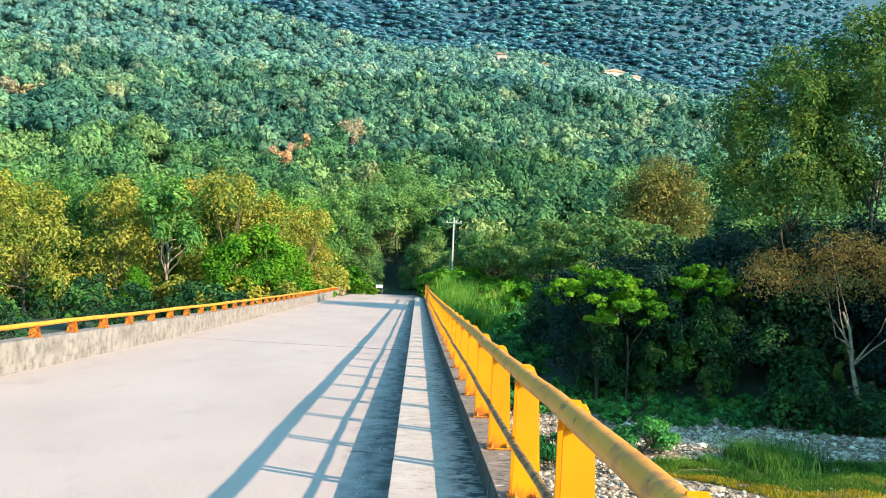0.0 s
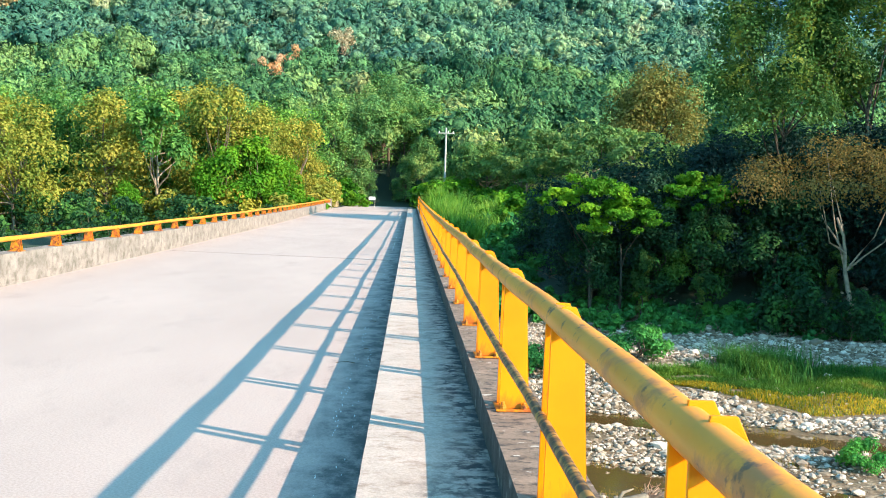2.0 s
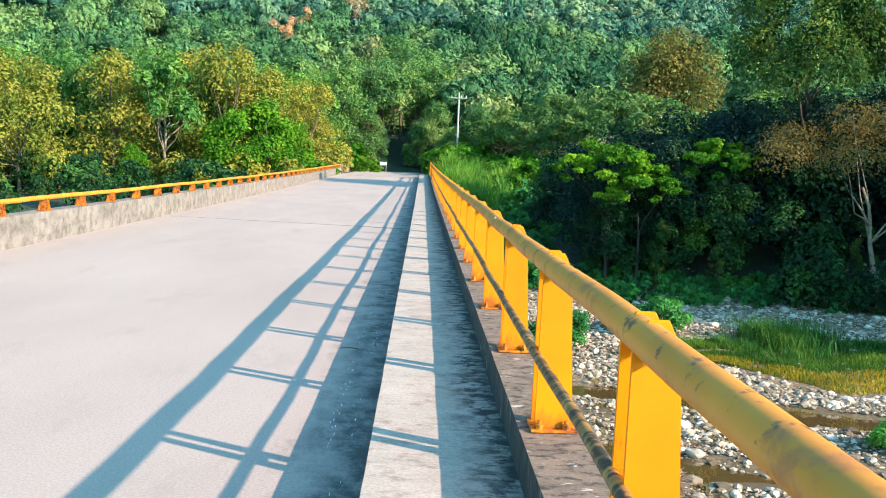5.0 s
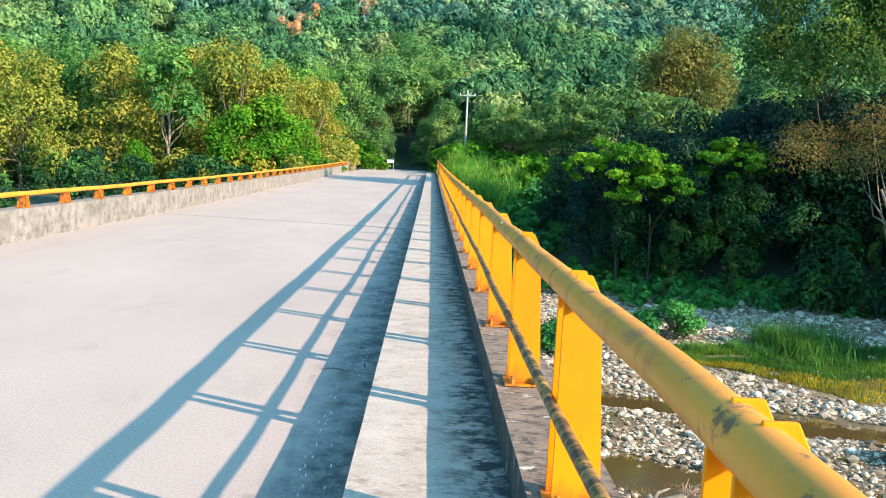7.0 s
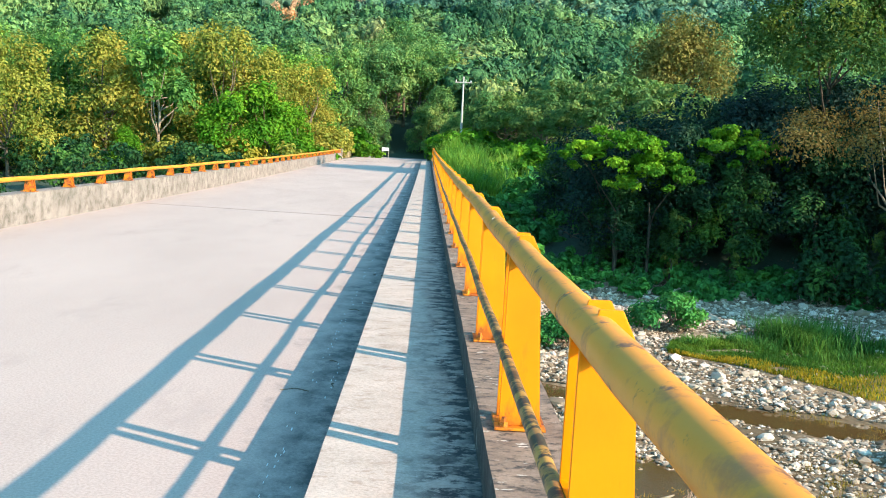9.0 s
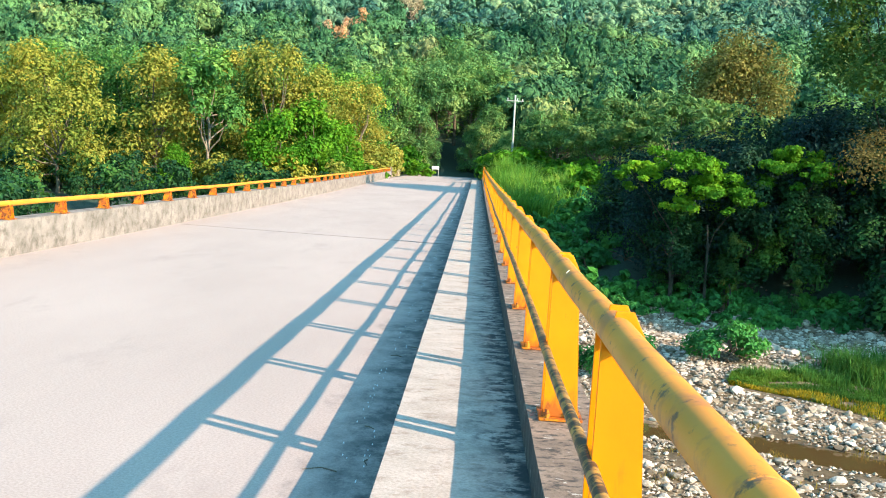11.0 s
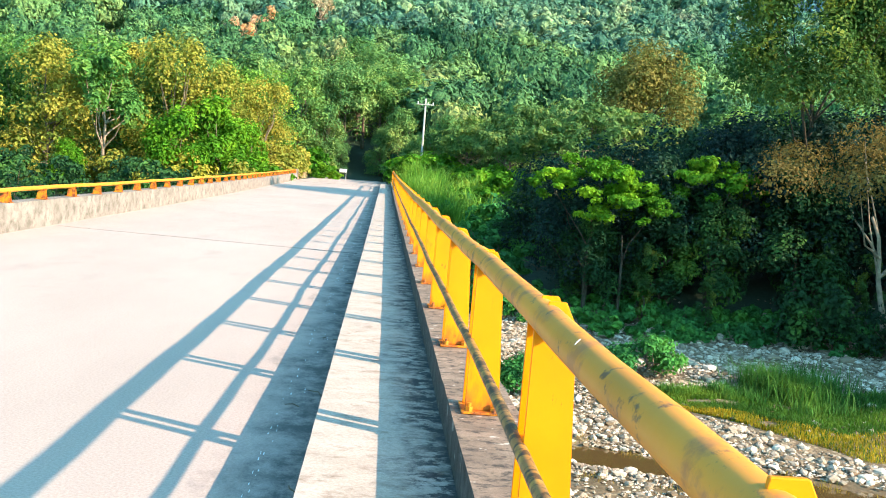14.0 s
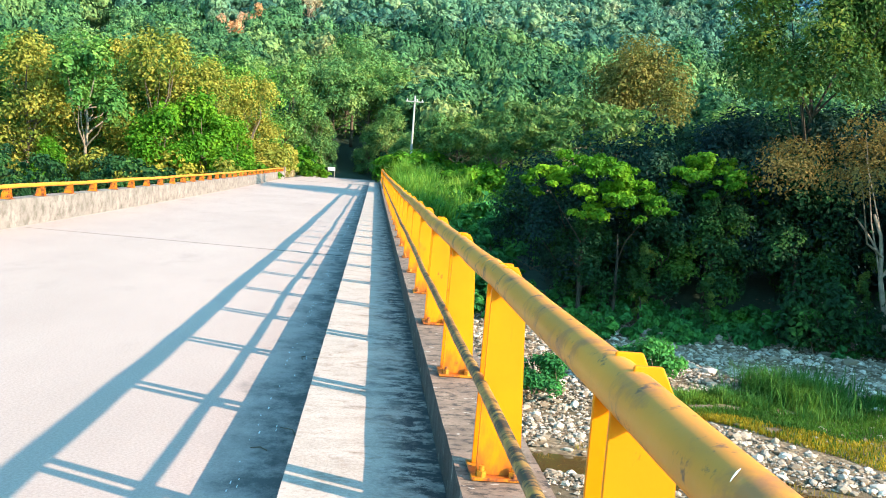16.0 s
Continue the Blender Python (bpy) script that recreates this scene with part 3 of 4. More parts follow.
def parapet_post():
    post = new("parapet_post")
    for y in (-0.055, 0.055):
        bm = bmesh.new()
        prism(bm, [(-0.09, 0.01), (0.09, 0.01), (0.06, 0.20), (0.035, 0.225), (-0.04, 0.225), (-0.06, 0.20)], y - 0.006, y + 0.006)
        part("plate", mesh_of("plate", bm, RUSTY), post)
    bm = bmesh.new()
    box(bm, (-0.05, -0.049, 0.02), (0.03, 0.049, 0.19))
    part("web", mesh_of("web", bm, RUSTY), post)
    bm = bmesh.new()
    box(bm, (-0.11, -0.11, 0.0), (0.11, 0.11, 0.012))
    part("base_plate", mesh_of("base_plate", bm, RUSTY), post)
    return tagged(post, "short rusty orange steel post on the parapet wall", "railing post", "posts on the parapet wall")


stub = parapet_post()
stub.location = (-7.14, 11.955 - 24, LEFT_Z + 0.004)
for k in range(-11, 35):
    copy_thing(stub, pose(-7.14, 11.955 + 2.0 * k, LEFT_Z + 0.004 + crest(11.955 + 2.0 * k)))

# ---- trees ----
RNG = np.random.default_rng(11)


def cards(centres, normals, size, rng, fold=0.25, three=False, long=1.5):
    """Leaf blades, folded along the middle, at centres and facing normals."""
    n = len(centres)
    a = rng.normal(size=(n, 3))
    a -= normals * np.sum(a * normals, 1, keepdims=True)
    a /= np.linalg.norm(a, axis=1, keepdims=True) + 1e-9
    b = np.cross(normals, a)
    s = size * rng.uniform(0.6, 1.35, (n, 1))
    tip, butt = centres + a * s * long * 0.5, centres - a * s * long * 0.5
    w = b * s * 0.5
    if three:
        v = np.stack([butt - w, butt + w, tip], 1).reshape(-1, 3)
        return v, np.arange(3 * n).reshape(n, 3)
    lift = normals * s * fold
    v = np.stack([butt, centres + w + lift, tip, centres - w + lift], 1).reshape(-1, 3)
    i = np.arange(n)[:, None] * 4
    return v, np.concatenate([i + np.array([[0, 1, 2]]), i + np.array([[0, 2, 3]])])


def unit(rng, n):
    d = rng.normal(size=(n, 3))
    return d / np.linalg.norm(d, axis=1, keepdims=True)


def crown_blobs(rng, centre, radii, count, share=(0.26, 0.42), low=-0.35):
    out = []
    for d in unit(rng, count * 3):
        if d[2] < low or len(out) >= count:
            continue
        k = rng.uniform(0.5, 0.92)
        c = np.array(centre) + d * np.array(radii) * k
        out.append((c, min(radii) * rng.uniform(*share)))
    return out


def column_blobs(rng, tall, radius, count, share=(0.26, 0.42), low=0.08, offset=(0, 0)):
    """Clumps from low down to the top, widest below the middle, as on a tree grown over to the ground."""
    out = []
    for i in range(count):
        k = low + (0.93 - low) * (i + rng.random()) / count
        a = rng.uniform(0, math.tau)
        wide = radius * (1 - 0.75 * max(0.0, (k - 0.45) / 0.55) ** 1.8) * rng.uniform(0.35, 0.85)
        out.append((np.array([offset[0] * k + math.cos(a) * wide, offset[1] * k + math.sin(a) * wide, tall * k]), radius * rng.uniform(*share)))
    return out


def leaves_on(rng, blobs, total, size, droop=0.3, shell=(0.62, 1.08), flat=0.75, three=False, loose=0.42):
    weight = np.array([r * r for _, r in blobs])
    weight /= weight.sum()
    cs, ns = [], []
    for (c, r), w in zip(blobs, weight):
        n = max(8, int(total * w))
        d = unit(rng, n)
        d[:, 2] = np.where((d[:, 2] < -0.35) & (rng.random(n) < 0.6), -d[:, 2], d[:, 2])
        rr = r * rng.uniform(*shell, (n, 1)) * (1 + 0.28 * np.sin(d[:, :1] * 7 + c[0]) * np.cos(d[:, 1:2] * 6 + c[1]))
        cs.append(c + d * rr * np.array([1, 1, flat]))
        m = d * 0.8 + unit(rng, n) * loose + np.array([0, 0, droop])
        ns.append(m / np.linalg.norm(m, axis=1, keepdims=True))
    return cards(np.concatenate(cs), np.concatenate(ns), size, rng, three=three)


def limbs(rng, blobs, top, radius, lean=(0, 0), every=1):
    """Trunk and limbs: one limb towards each clump of leaves."""
    bm = bmesh.new()
    n = 7
    trunk = [(lean[0] * (i / n) ** 1.5 + 0.12 * math.sin(i * 1.3 + lean[1]) * i / n, lean[1] * (i / n) ** 1.5 + 0.1 * math.cos(i * 1.7) * i / n, -0.5 + (top + 0.5) * i / n) for i in range(n + 1)]
    tube(bm, trunk, [radius * (1.35 if i == 0 else 1.0 - 0.62 * i / n) for i in range(n + 1)], 9)
    for c, r in blobs[::every]:
        c = Vector(c)
        k = rng.integers(4, n + 1)
        start = Vector(trunk[k])
        if c.z < start.z:
            start = Vector(trunk[max(2, k - 2)])
        mid = start.lerp(c, 0.5) + Vector((rng.normal() * 0.2, rng.normal() * 0.2, -0.12 * (c - start).length + rng.normal() * 0.15))
        base = radius * rng.uniform(0.3, 0.48)
        tube(bm, [start, start.lerp(mid, 0.5) + Vector((0, 0, 0.05)), mid, c], [base, base * 0.75, base * 0.55, base * 0.18], 6, False)
    return bm


def tree(name, seed, tall, radius, leaf, bark, label, category="tree", clumps=26, leaves=3200, size=0.30, crown_low=0.35, lean=(0, 0), trunk=0.16, group="", flat=1.0, every=2, share=(0.26, 0.42), column=False):
    """A tree at the origin: trunk with limbs, and a crown of separate clumps of leaves."""
    rng = np.random.default_rng(seed)
    ob = new(name)
    half = tall * (1 - crown_low) / 2
    blobs = crown_blobs(rng, (lean[0], lean[1], tall - half * 1.05), (radius, radius, half), clumps, share)
    if column:
        blobs = column_blobs(rng, tall, radius, clumps, share, crown_low, lean)
    part("trunk", mesh_of("trunk", limbs(rng, blobs, tall * (min(crown_low, 0.3) + 0.3), trunk, lean, every), bark, True), ob)
    v, f = leaves_on(rng, blobs, leaves, size, flat=flat)
    part("crown", shape_of("crown", v, f, leaf), ob)
    return tagged(ob, label, category, group)


def bush(name, seed, radius, tall, leaf, label, clumps=12, leaves=1100, size=0.22, group=""):
    rng = np.random.default_rng(seed)
    ob = new(name)
    blobs = crown_blobs(rng, (0, 0, tall * 0.42), (radius, radius, tall * 0.55), clumps, (0.34, 0.55), -0.6)
    part("trunk", mesh_of("trunk", limbs(rng, blobs, tall * 0.5, 0.05, (0, 0), 2), BARK, True), ob)
    v, f = leaves_on(rng, blobs, leaves, size, shell=(0.5, 1.1))
    part("crown", shape_of("crown", v, f, leaf), ob)
    return tagged(ob, label, "shrub", group)


def stand(ob, x, y, turn=0.0, scale=1.0, dz=-0.15, first=False):
    z = height(x, y) + dz
    m = Matrix.Translation((x, y, z)) @ Matrix.Rotation(radians(turn), 4, "Z") @ Matrix.Scale(scale, 4)
    if first:
        ob.matrix_basis = m
        return ob
    return copy_thing(ob, m)


def plant(ob, spots):
    """Stands the tree itself on the first spot, and copies on the rest: x, y, turn, scale."""
    x, y, turn, k = spots[0]
    for x2, y2, t2, k2 in spots[1:]:
        stand(ob, x2, y2, t2, k2)
    stand(ob, x, y, turn, k, first=True)


BANK = "trees on the far bank"
olive = tree("bank_tree", 1, 9.6, 3.3, LEAF_OLIVE, BARK, "leafy tree with yellowing olive leaves on the far bank", clumps=40, leaves=7600, size=0.17, crown_low=0.1, group=BANK, column=True)
plant(olive, [(-31.5, 71, 0, 1.0), (-27.0, 66, 70, 0.95), (-22.6, 72, 130, 1.0), (-15.2, 75, 200, 1.08), (-9.6, 80.5, 250, 0.78), (-12.4, 77.5, 310, 0.9), (-36, 72, 160, 1.0), (-19, 82, 20, 1.05)])
green = tree("bank_tree", 2, 9.0, 3.2, LEAF_GREEN, BARK, "dense green broadleaf tree on the far bank", clumps=38, leaves=7200, size=0.18, crown_low=0.1, group=BANK, column=True)
plant(green, [(-25.2, 76, 0, 1.0), (-29, 78, 60, 1.0), (-16.8, 79, 100, 1.0), (-33.5, 80, 200, 1.05), (-22, 84, 280, 1.1), (-13, 86, 330, 1.0), (-39, 78, 40, 1.1), (-11.0, 92, 80, 1.0)])
bright = tree("bank_tree", 3, 6.6, 2.7, LEAF_BRIGHT, BARK, "bright green leafy young tree on the far bank", clumps=30, leaves=5600, size=0.19, crown_low=0.08, group=BANK, column=True)
plant(bright, [(-11.6, 73, 0, 0.95), (-14.0, 70, 90, 0.85), (-9.9, 75.5, 40, 0.7), (-20.2, 68, 250, 0.5)])
pale = tree("bare_limbed_tree", 4, 8.6, 2.6, LEAF_GREEN, BARK_PALE, "slender tree with pale forked bare limbs on the far bank", clumps=14, leaves=3200, size=0.24, crown_low=0.4, trunk=0.15, every=1)
plant(pale, [(-18.6, 70.5, 120, 1.0)])

under = bush("bank_shrub", 26, 2.2, 3.4, LEAF_VINE, "dense dark green undergrowth below the bank trees", clumps=14, leaves=1150, size=0.23, group="undergrowth on the far bank")
plant(under, [(-8.9 - i * 1.75 + 0.4 * math.sin(i * 2.7), 66.5 + 2.2 * math.sin(i * 1.9), i * 67, 0.62 + 0.2 * math.sin(i * 3.3)) for i in range(20)] + [(-11 - i * 2.3, 55 + 4.5 * math.sin(i * 2.1), i * 41, 0.75 + 0.2 * math.sin(i * 1.7)) for i in range(13)] + [(-8.6, 113.5, 20, 0.9), (1.6, 114.5, 140, 1.0), (14, 110, 0, 1.3), (17, 114, 90, 1.3), (20.5, 117, 30, 1.4), (12, 105, 60, 1.1), (10.5, 112, 200, 1.3), (15.5, 121, 10, 1.5)])
under2 = bush("bank_shrub", 27, 2.0, 3.0, LEAF_OLIVE, "yellow green undergrowth below the bank trees", clumps=14, leaves=1200, size=0.21, group="undergrowth on the far bank")
plant(under2, [(-10.5 - i * 3.1, 69.5 + 1.5 * math.cos(i * 2.3), i * 97, 0.9 + 0.2 * math.sin(i * 1.3)) for i in range(11)])

# beside the road at the bridge end
scrub = bush("bank_shrub", 21, 1.3, 2.2, LEAF_OLIVE, "olive roadside shrub beside the bridge end", leaves=1100, size=0.18, group="roadside shrubs")
plant(scrub, [(-8.6, 79.5, 0, 1.0), (-8.3, 83, 50, 1.1), (-8.4, 88, 140, 1.25), (-8.6, 94, 200, 1.3), (-9.2, 81, 20, 1.5), (-9.0, 99, 220, 1.4)])
fresh = bush("bank_shrub", 22, 1.4, 2.0, LEAF_BRIGHT, "bright green shrub beside the road", leaves=1100, size=0.20, group="roadside shrubs")
plant(fresh, [(-6.3, 102.5, 0, 0.9), (-5.2, 103.2, 40, 0.5), (-8.2, 108, 90, 1.6), (1.9, 80, 10, 1.0), (2.6, 86, 60, 1.5), (2.2, 93, 120, 1.7), (1.8, 97, 40, 1.5), (4.2, 96, 10, 1.5), (-8.0, 76, 30, 0.9), (4.6, 104, 60, 1.9), (1.4, 106, 200, 1.6), (4.4, 71, 80, 0.9), (6.2, 69, 20, 1.0), (7.6, 74, 10, 1.3), (6.2, 80, 150, 1.3), (8.4, 82, 240, 1.5), (5.6, 86, 60, 1.4)])

# woods closing over the road end
WOODS = "trees behind the bridge"
tall = tree("roadside_tree", 5, 13.0, 4.2, LEAF_MID, BARK, "tall green tree over the end of the road", clumps=60, leaves=8800, size=0.23, share=(0.18, 0.34), crown_low=0.08, trunk=0.22, group=WOODS, column=True)
plant(tall, [(-10.5, 117, 0, 0.9), (4.0, 122, 80, 0.85), (-4.5, 136, 150, 1.0), (-7.6, 117.0, 33, 0.60), (0.8, 116.6, 144, 0.62), (-6.1, 118, 200, 0.42), (-1.2, 118, 290, 0.42), (0.9, 124, 12, 0.85), (-8.4, 124, 212, 0.9), (2.0, 111, 70, 0.42), (5.6, 107, 280, 0.6), (9.4, 104, 130, 0.6), (3.6, 107, 20, 0.5), (13, 103, 40, 0.6), (12, 111, 75, 0.66), (17, 113, 210, 0.7), (22, 110, 340, 0.72), (28, 115, 95, 0.8), (33, 109, 15, 0.8), (38, 116, 150, 0.9), (8, 117.5, 260, 0.72), (-15, 116, 55, 0.95), (-26, 103, 185, 0.8), (-31, 107, 305, 0.95), (-39, 105, 25, 1.0), (-46, 110, 120, 1.0), (-27, 114, 230, 1.0), (8.6, 113, 220, 0.58), (-14, 108, 300, 0.95), (12.5, 118, 20, 0.68), (-20, 112, 110, 0.95), (17, 104, 190, 0.55)])
arching = tree("roadside_tree", 15, 11.5, 4.6, LEAF_MID, BARK, "green tree arching over the dark end of the road", clumps=46, leaves=9000, size=0.20, crown_low=0.30, trunk=0.2, group=WOODS, share=(0.18, 0.34), every=5)
plant(arching, [(-5.4, 121.5, 250, 1.0), (-1.6, 123, 100, 1.0), (-3.6, 131, 60, 1.1)])
airy = tree("roadside_tree", 6, 9.0, 4.0, LEAF_AIRY, BARK, "spreading tree with thin olive foliage behind the bridge", clumps=26, leaves=3600, size=0.26, crown_low=0.4, trunk=0.14, group=WOODS, flat=0.5)
plant(airy, [(9.8, 90, 0, 0.8), (12.4, 97, 170, 1.0), (15.5, 88, 250, 1.0), (7.0, 101, 40, 0.75), (8.6, 83, 120, 0.62), (12.2, 80, 300, 0.75), (17.5, 79, 60, 0.85), (20, 93, 200, 1.0), (7.4, 108, 10, 0.9)])

# wooded bank beyond the gravel
RIGHT = "trees on the shaded bank"
mass = tree("vine_covered_tree", 7, 7.6, 3.4, LEAF_SHADED, BARK_DARK, "green tree hung with climbing vines, bank shade in its leaf colour", clumps=54, leaves=9500, size=0.14, crown_low=0.14, share=(0.17, 0.32), every=8, group=RIGHT, column=True)
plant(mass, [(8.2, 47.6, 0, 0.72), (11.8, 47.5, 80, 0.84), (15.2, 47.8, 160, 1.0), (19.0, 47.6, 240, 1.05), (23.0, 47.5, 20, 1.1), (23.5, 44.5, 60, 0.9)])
thicket = tree("vine_covered_tree", 17, 7.6, 3.6, LEAF_SHADED, BARK_DARK, "green tree overgrown to the ground, bank shade in its leaf colour", clumps=46, leaves=7000, size=0.17, crown_low=0.03, group=RIGHT, column=True)
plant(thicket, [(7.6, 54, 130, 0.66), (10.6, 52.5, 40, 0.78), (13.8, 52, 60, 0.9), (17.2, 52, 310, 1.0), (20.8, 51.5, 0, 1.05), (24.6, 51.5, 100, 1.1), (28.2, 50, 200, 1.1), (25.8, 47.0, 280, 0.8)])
creeper = tree("vine_covered_tree", 14, 7.0, 2.9, LEAF_BRIGHT, BARK_DARK, "tree topped by bright green sunlit creepers", clumps=80, leaves=7000, size=0.115, crown_low=0.55, group=RIGHT, share=(0.09, 0.30), flat=0.5, every=80, trunk=0.1)
plant(creeper, [(8.3, 45.9, 0, 1.0), (9.7, 45.4, 120, 0.86), (13.8, 46.6, 90, 0.95)])
drape = tree("vine_covered_tree", 16, 5.2, 0.9, LEAF_LIGHT, BARK_DARK, "trunk wrapped in pale green hanging vines", clumps=18, leaves=2000, size=0.10, crown_low=0.06, group=RIGHT, column=True, share=(0.2, 0.42), every=20, trunk=0.08)
plant(drape, [(12.9, 43.4, 0, 0.5), (10.6, 44.6, 80, 0.7), (19.6, 43.4, 160, 0.7)])
vine = tree("vine_covered_tree", 8, 7.0, 2.7, LEAF_VINE, BARK_DARK, "tree smothered by green climbing leaves", clumps=40, leaves=7000, size=0.14, crown_low=0.20, every=8, share=(0.16, 0.32), group=RIGHT, column=True)
plant(vine, [(8.4, 46.2, 220, 0.62), (11.6, 45.9, 0, 0.72), (13.7, 45.6, 90, 0.78), (17.2, 45.4, 170, 0.95), (6.6, 54.5, 40, 0.55), (22.5, 59, 120, 1.2)])
brown = tree("browning_tree", 9, 11.0, 3.6, LEAF_BROWN, BARK_DARK, "round crowned tree with rust brown leaves", clumps=60, leaves=12500, size=0.15, crown_low=0.25, trunk=0.2, share=(0.2, 0.34), every=4)
plant(brown, [(25.0, 105, 0, 1.48)])
canopy = tree("tall_bank_tree", 10, 19.5, 4.4, LEAF_LIGHT, BARK_DARK, "tall airy tree with light green sunlit crown", clumps=84, leaves=19000, size=0.15, crown_low=0.22, trunk=0.2, group="tall trees on the bank", share=(0.15, 0.29), every=12)
plant(canopy, [(17.8, 47.0, 0, 0.92), (22.4, 47.5, 210, 1.03)])
umbrella = tree("umbrella_tree", 12, 8.8, 4.6, LEAF_RUST, BARK_PALE, "flat topped tree with browning leaves and pale forked trunk", clumps=30, leaves=9500, size=0.085, crown_low=0.55, lean=(-0.9, 0.2), trunk=0.15, flat=0.6, every=5, share=(0.5, 0.72))
plant(umbrella, [(20.0, 42.5, 0, 1.0)])

low = bush("bank_shrub", 23, 1.7, 0.95, LEAF_COVER, "low creeping green shrub at the foot of the bank", clumps=12, leaves=620, size=0.20, group="shrubs at the foot of the bank")
spots = []
for i in range(76):
    x = 4.6 + i * 0.26 + RNG.uniform(-0.4, 0.4)
    v = 42.2 + RNG.uniform(0, 4.2)
    spots.append((x, v + 0.6 - 0.25 * (x - 10), RNG.uniform(0, 360), RNG.uniform(0.6, 1.0)))
for i in range(16):
    spots.append((RNG.uniform(1.6, 6.4), RNG.uniform(46, 66), RNG.uniform(0, 360), RNG.uniform(0.9, 1.5)))
for i in range(12):
    spots.append((RNG.uniform(4.6, 10.0), RNG.uniform(49, 58), RNG.uniform(0, 360), RNG.uniform(1.0, 1.6)))
for i in range(16):
    spots.append((RNG.uniform(3.4, 9.5), RNG.uniform(57, 70), RNG.uniform(0, 360), RNG.uniform(1.2, 1.9)))
plant(low, spots)
young = bush("young_tree", 24, 1.5, 3.2, LEAF_VINE, "young feathery tree beside the gravel", clumps=16, leaves=1700, size=0.16)
plant(young, [(16.6, 41.4, 0, 1.0), (19.0, 40.2, 90, 0.8)])
mound = bush("gravel_shrub", 25, 0.9, 0.95, LEAF_COVER, "small round green shrub on the gravel", clumps=16, leaves=3600, size=0.055, group="shrubs on the gravel")
plant(mound, [(8.4, 35.3, 0, 1.75), (4.7, 33.0, 60, 1.55), (11.2, 20.6, 120, 0.9), (3.4, 34, 200, 0.8)])

# unseen grove farther along the bank, added so its shade falls on the wooded bank
grove = tree("grove_tree", 13, 18.5, 5.4, LEAF_SHADED, BARK, "unseen tall dense tree, added to shade the bank", clumps=30, leaves=2200, size=0.75, crown_low=0.12, trunk=0.3, group="riverside grove")
plant(grove, [(31.5, 27.6, 0, 0.66), (36, 22, 90, 0.76), (38, 32, 180, 0.84), (33.5, 36, 20, 0.62), (43, 26, 240, 0.84), (37, 43, 140, 0.9), (44, 38, 300, 0.95), (32, 31.5, 50, 0.64), (29.5, 31.2, 160, 0.82), (35, 39, 200, 0.9), (40, 36, 10, 0.92), (33, 45, 70, 0.8), (27.5, 35, 110, 0.5), (27, 40.5, 30, 0.45)])


# ---- woods on the hill, too many to count ----
def wood_templates(count, leaves, size, seed, cores=7, solid=0.6):
    """Crowns one metre wide and high: lumpy cores that carry leaves."""
    bm = bmesh.new()
    bmesh.ops.create_icosphere(bm, subdivisions=1, radius=1.0)
    ball = np.array([v.co[:] for v in bm.verts])
    ball_faces = np.array([[v.index for v in f.verts] for f in bm.faces])
    bm.free()
    out = []
    for i in range(count):
        rng = np.random.default_rng(seed + i)
        blobs = []
        for d in unit(rng, cores):
            k = rng.uniform(0.15, 0.42)
            blobs.append((np.array([d[0] * k, d[1] * k, 0.62 + abs(d[2]) * 0.2 - k * 0.25]), rng.uniform(0.13, 0.24)))
        blobs.append((np.array([0, 0, 0.55]), 0.28))
        v, f = leaves_on(rng, blobs, leaves, size, droop=0.2, shell=(0.86, 1.14), flat=0.8, three=True, loose=0.45)
        vs, fs, n = [v], [f], len(v)
        for c, r in blobs if solid else ():
            p = ball * (1 + rng.normal(size=(len(ball), 1)) * 0.16) * r * solid * np.array([1, 1, 0.8]) + c
            vs.append(p)
            fs.append(ball_faces + n)
            n += len(p)
        out.append((np.concatenate(vs), np.concatenate(fs)))
    return out


def woods(name, label, mat, region, spacing, wide, tallness, templates, seed):
    """Fills a stretch of slope with crowns; region gives y from and to, and the half angle seen."""
    rng = np.random.default_rng(seed)
    vs, fs, ts, count = [], [], [], 0
    y = region[0]
    while y < region[1]:
        gap = spacing * (0.8 + 0.45 * (y - region[0]) / (region[1] - region[0]))
        half = (y + 20) * region[2] + 14
        x = -half
        while x < half:
            px, py = x + rng.uniform(-0.45, 0.45) * gap, y + rng.uniform(-0.45, 0.45) * gap
            x += gap
            if (abs(px + 3.9) < 6.5 and py < 138) or (-12 < px < 10 and py < 113):
                continue
            z = height(px, py)
            if any((px - b[0]) ** 2 + (py - b[1]) ** 2 < b[2] ** 2 for b in CLEARED):
                continue
            v, f = templates[rng.integers(len(templates))]
            a = rng.uniform(0, math.tau)
            w = wide * rng.uniform(0.75, 1.35)
            h = tallness * rng.uniform(0.75, 1.3)
            r = np.array([[math.cos(a) * w, -math.sin(a) * w, 0], [math.sin(a) * w, math.cos(a) * w, 0], [0, 0, h]])
            vs.append(v @ r.T + np.array([px, py, z]))
            fs.append(f + count)
            ts.append(np.full(len(v), rng.beta(1.3, 1.4)))
            count += len(v)
        y += gap
    ob = new(name, shape_of(name, np.concatenate(vs), np.concatenate(fs), mat, True, np.concatenate(ts)))
    return tagged(ob, label, "woods", kind="stuff")


woods("near_woods", "dense mixed green woods behind the bridge", WOOD_NEAR, (119, 190, 0.46), 5.4, 7.6, 10.0, wood_templates(8, 800, 0.046, 100, 9, 0.72), 5)
woods("hill_woods", "dense green forest covering the lower hillside", WOOD_HILL, (190, 360, 0.46), 6.4, 8.6, 9.5, wood_templates(8, 220, 0.070, 200, 5, 0.76), 6)
